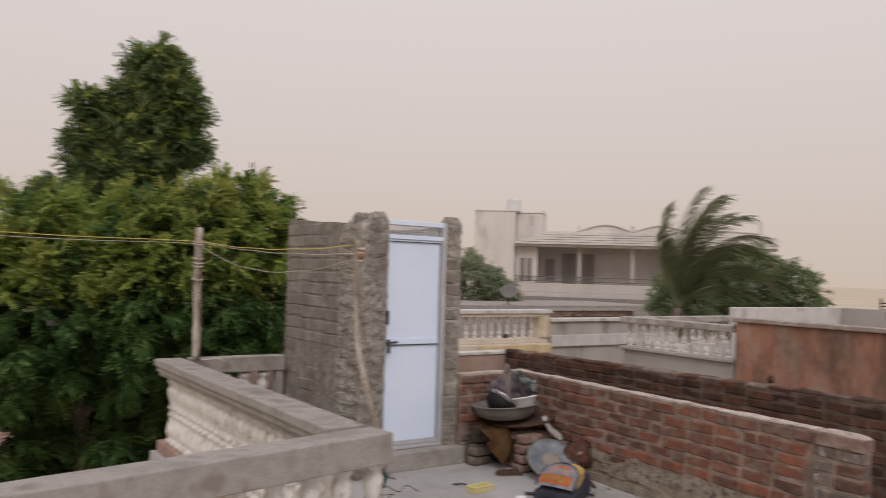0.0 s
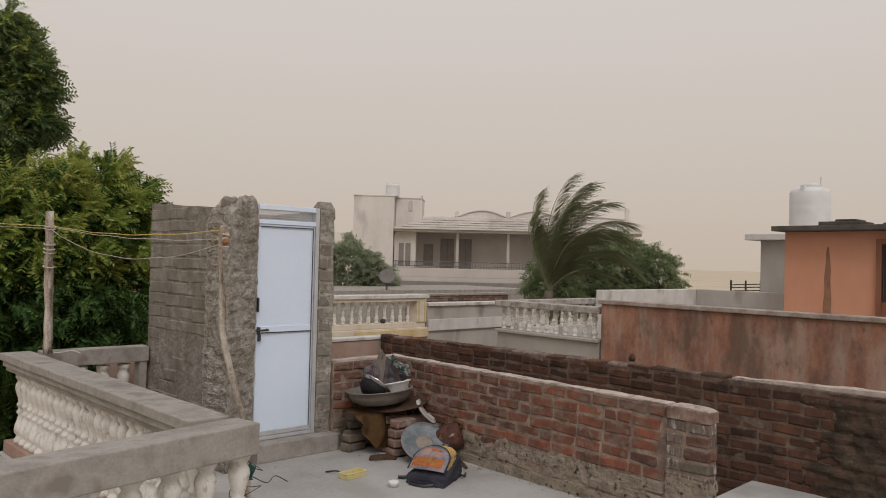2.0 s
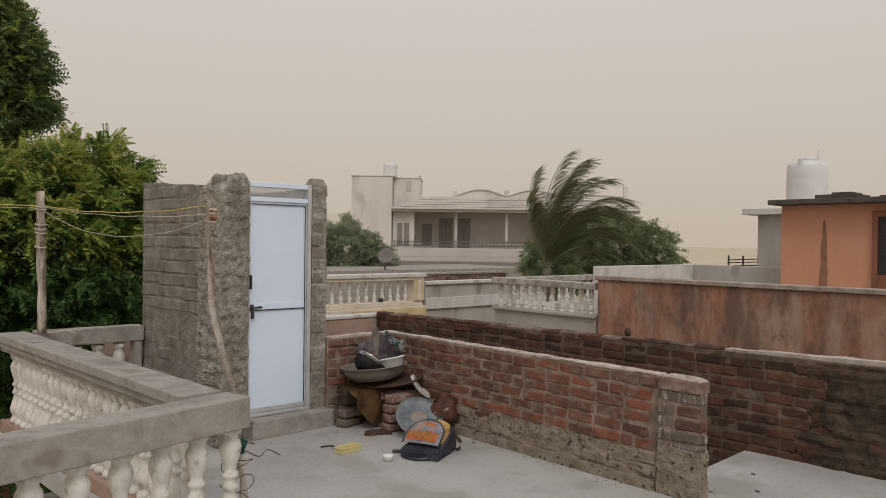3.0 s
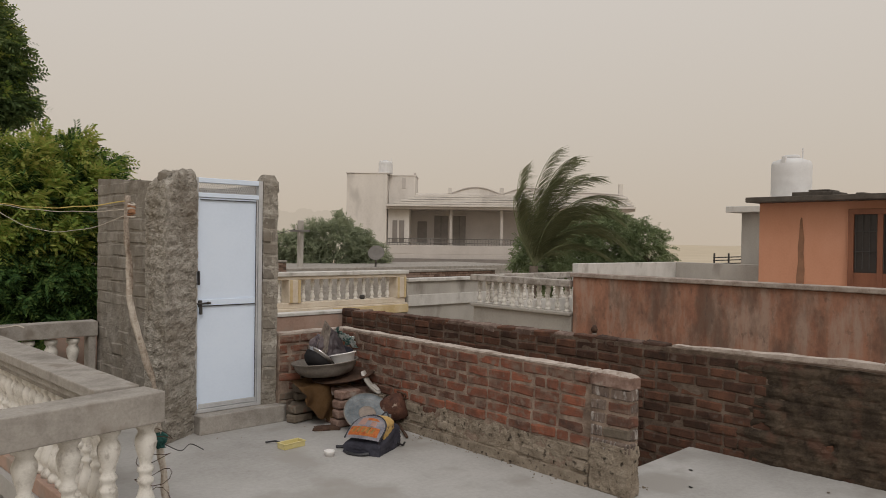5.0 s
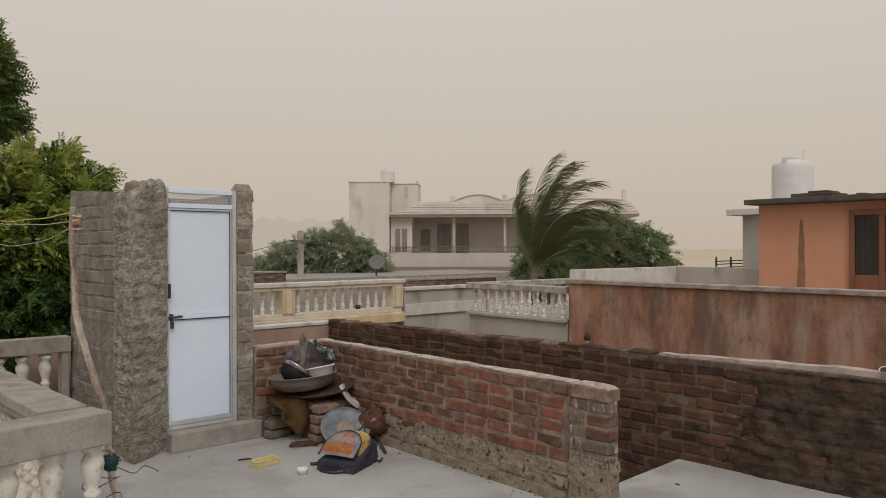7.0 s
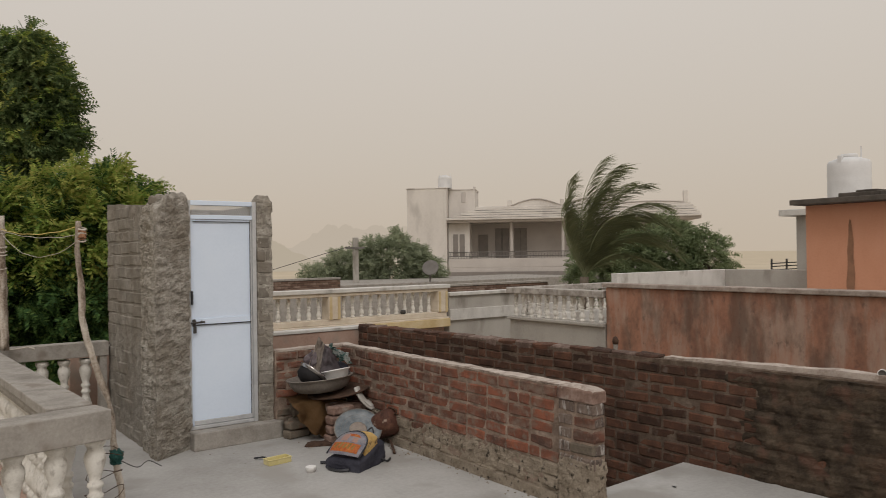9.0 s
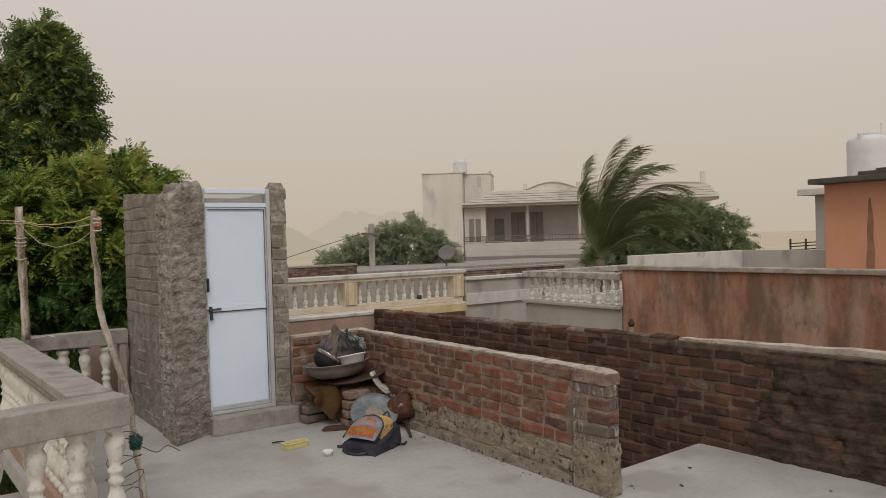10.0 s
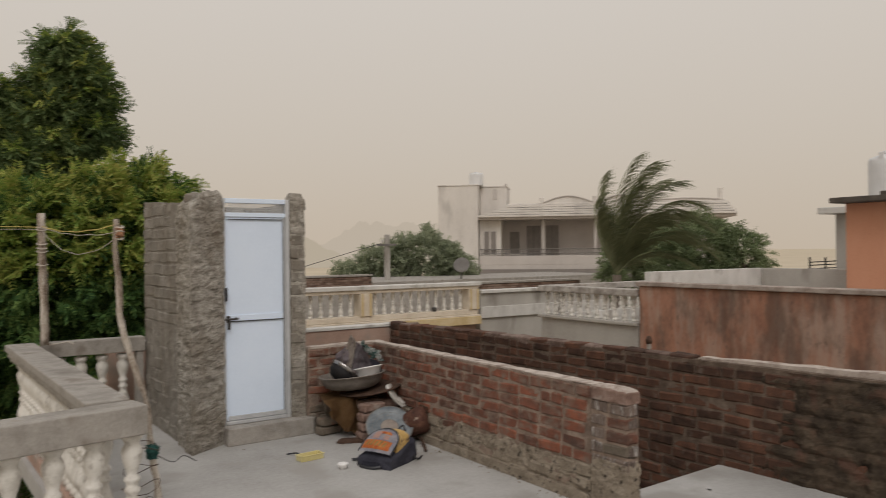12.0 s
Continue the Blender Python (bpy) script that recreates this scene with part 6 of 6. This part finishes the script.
tagged(at_pose(cup, 3.535, 3.91, 0), "small white disposable cup on the floor", "cup")
strap = bm_obj("black_strap", tube(curve_points([(3.42, 4.43, 0.01), (3.385, 4.46, 0.022), (3.355, 4.485, 0.018), (3.33, 4.52, 0.01)], 6), 0.007, 7), M_BLACK, None, "", True)
tagged(strap, "bent black rubber strip on the floor", "strip")
for k, (x, y) in enumerate(((5.35, 1.95), (5.62, 1.10), (5.35, 1.02), (5.5, 0.86), (5.7, 0.75), (3.7, 4.85), (5.0, 1.75), (3.85, 4.55))):
    rnd = random.Random(k)
    b = bmesh.new()
    vs = [b.verts.new((0.019 * math.cos(a) * (1.6 if i % 2 else 0.7), 0.009 * math.sin(a), 0.003 + 0.006 * rnd.random())) for i, a in enumerate([j * math.pi / 4 for j in range(8)])]
    b.faces.new(vs)
    bmesh.ops.solidify(b, geom=b.faces[:], thickness=0.002)
    ob = tagged(bm_obj("dry_leaf", b, M_BARK if k % 2 else M_WIRE), "curled dry leaf on the cement floor", "leaf", "fallen leaves")
    at_pose(ob, x, y, 0.0 if k != 5 else 0.0, 0, 0, rnd.uniform(0, 180))


# crumbs of brick and mortar along the foot of the wall
rnd = random.Random(5)
crumbs = bmesh.new()
for k in range(80):
    if k < 55:
        c = (WALL_X - 0.035 - abs(rnd.gauss(0, 0.05)), rnd.uniform(2.35, 4.25))
    elif k < 70:
        c = (4.61 + rnd.uniform(-0.2, 0.18), 2.14 - 0.17 - abs(rnd.gauss(0, 0.03)))
    else:
        c = (rnd.uniform(3.05, 4.2), rnd.uniform(4.3, 4.95))
    s = rnd.uniform(0.002, 0.008) * (1.0 if k < 70 else 0.6)
    b0 = len(crumbs.verts)
    bmesh.ops.create_icosphere(crumbs, subdivisions=1, radius=s, matrix=pose(c[0], c[1], s * 0.45))
    crumbs.verts.ensure_lookup_table()
    for v in crumbs.verts[b0:]:
        v.co += Vector((rnd.uniform(-1, 1), rnd.uniform(-1, 1), rnd.uniform(-0.5, 0.5))) * s * 0.35
        v.co.z = max(v.co.z, 0.0005)
tagged(bm_obj("brick_rubble", crumbs, M_PIT), "crumbs of mortar and brick along the wall foot", "rubble", kind="stuff")


# ---- bricks, laid last ----
def pick_parapet(s, c, rnd):
    if c < 3 and rnd.random() < (1.0 if c < 2 else 0.93):
        return (M_BRICK, 1.3) if rnd.random() < 0.04 else (M_PIT, 2.4) if rnd.random() < (0.8 if c == 2 else 0.5) else (None, 0)
    return (M_BRICK, 1.2)


def pick_short(s, c, rnd):
    if c < 4:
        return (M_BRICKGREY, 0.8) if rnd.random() < 0.75 else (M_BRICK, 0.8)
    return (M_BRICK, 1.2)


lay_bricks(wall_parapet, (WALL_X, 5.15), (WALL_X, 2.205), 0.0, 9, pick_parapet, 0.0855, 0.006, 11, gap=0.013, height=0.0765)
lay_bricks(wall_short, (3.81, 5.16), (4.485, 5.16), 0.0, 9, pick_short, 0.0845, 0.007, 12)


# pier: on the long face the far end is streaked grey; the bricks turn the corner
PIER_ROWS = ((3, ((0.00, 0.30, M_PIERBRICK),), M_PIT), (4, ((0.00, 0.09, M_PIERBRICK), (0.10, 0.30, M_BRICKGREY)), M_PIERBRICK), (5, ((0.00, 0.11, M_PIERBRICK), (0.125, 0.305, M_BRICK)), M_BRICK),
             (6, ((0.00, 0.12, M_PIERBRICK), (0.135, 0.30, M_BRICK)), M_PIERBRICK), (7, ((0.00, 0.14, M_PIERBRICK), (0.155, 0.305, M_PIERBRICK)), M_PIERBRICK))
rnd = random.Random(31)
for row, face, end_mat in PIER_ROWS:
    z = (row + 0.5) * 0.0865 + 0.012
    for s0, s1, m in face:
        ob = new("brick", rnd.choice(bricks_of(m, 0.220)))
        ob.scale = ((s1 - s0) / 0.220, 1, 0.96)
        ob.location = (-PX - 0.010 + rnd.uniform(-0.002, 0.003), PY - (s0 + s1) / 2 - 0.004, z)
        ob.rotation_euler = (rnd.uniform(-0.02, 0.02), rnd.uniform(-0.02, 0.02), -math.pi / 2 + rnd.uniform(-0.02, 0.02))
        ob.parent = pier
    ob = new("brick", rnd.choice(bricks_of(end_mat, 0.105)))
    ob.scale = (0.98, 0.9, 0.96)
    ob.location = (-0.002, -PY - 0.009 + rnd.uniform(-0.002, 0.002), z)
    ob.rotation_euler = (0, rnd.uniform(-0.03, 0.03), rnd.uniform(-0.02, 0.02))
    ob.parent = pier


def pick_back(s, c, rnd):
    # s runs from the far end; the near half is smeared with cement
    if s > 5.7:
        return (None, 0)
    return (M_BRICKDARK, 1.0)


lay_bricks(wall_back, (5.74, 7.0), (6.02, 0.3), -0.55, 15, pick_back, 0.0872, 0.008, 15, gap=0.012, height=0.0775)
# the worn top course of the far half
rnd = random.Random(77)
y = 6.9
while y > 2.45:
    ob = new("brick", rnd.choice(bricks_of(M_DUSTTOP if rnd.random() < 0.45 else M_BRICKDARK, 0.220, 0.075)))
    ob.scale = (1.0, 1.55, 1.0)
    ob.location = (5.738 + (7 - y) * 0.0417 + rnd.uniform(-0.005, 0.004), y, 0.737 + (7 - y) * 0.0077 + rnd.uniform(-0.003, 0.003))
    ob.rotation_euler = (rnd.uniform(-0.02, 0.02), rnd.uniform(-0.010, 0.010), -math.pi / 2 + 0.0417 + rnd.uniform(-0.01, 0.01))
    ob.parent = wall_back
    y -= 0.235 + rnd.uniform(-0.006, 0.006)


def pick_side(s, c, rnd):
    return (M_BLOCK, 1.0) if rnd.random() < (0.93 if c > 9 else 0.4) else (None, 0)


lay_bricks(cabin_side, (2.70, 6.65), (2.713, 5.30), 0.02, 19, pick_side, 0.111, 0.009, 17, 0.27, 0.014, height=0.098)
lay_bricks(pillar2, (3.655, 5.198), (3.80, 5.183), 0.02, 19, lambda s, c, rnd: (M_BLOCK, 1.0), 0.113, -0.005, 18, 0.30, 0.010, height=0.102)
ob = new("brick", bricks_of(M_BLOCK, 0.105)[1])
ob.location, ob.rotation_euler, ob.parent = (2.735, 5.14, 2.125), (0.1, 0.12, -0.5), cabin_side
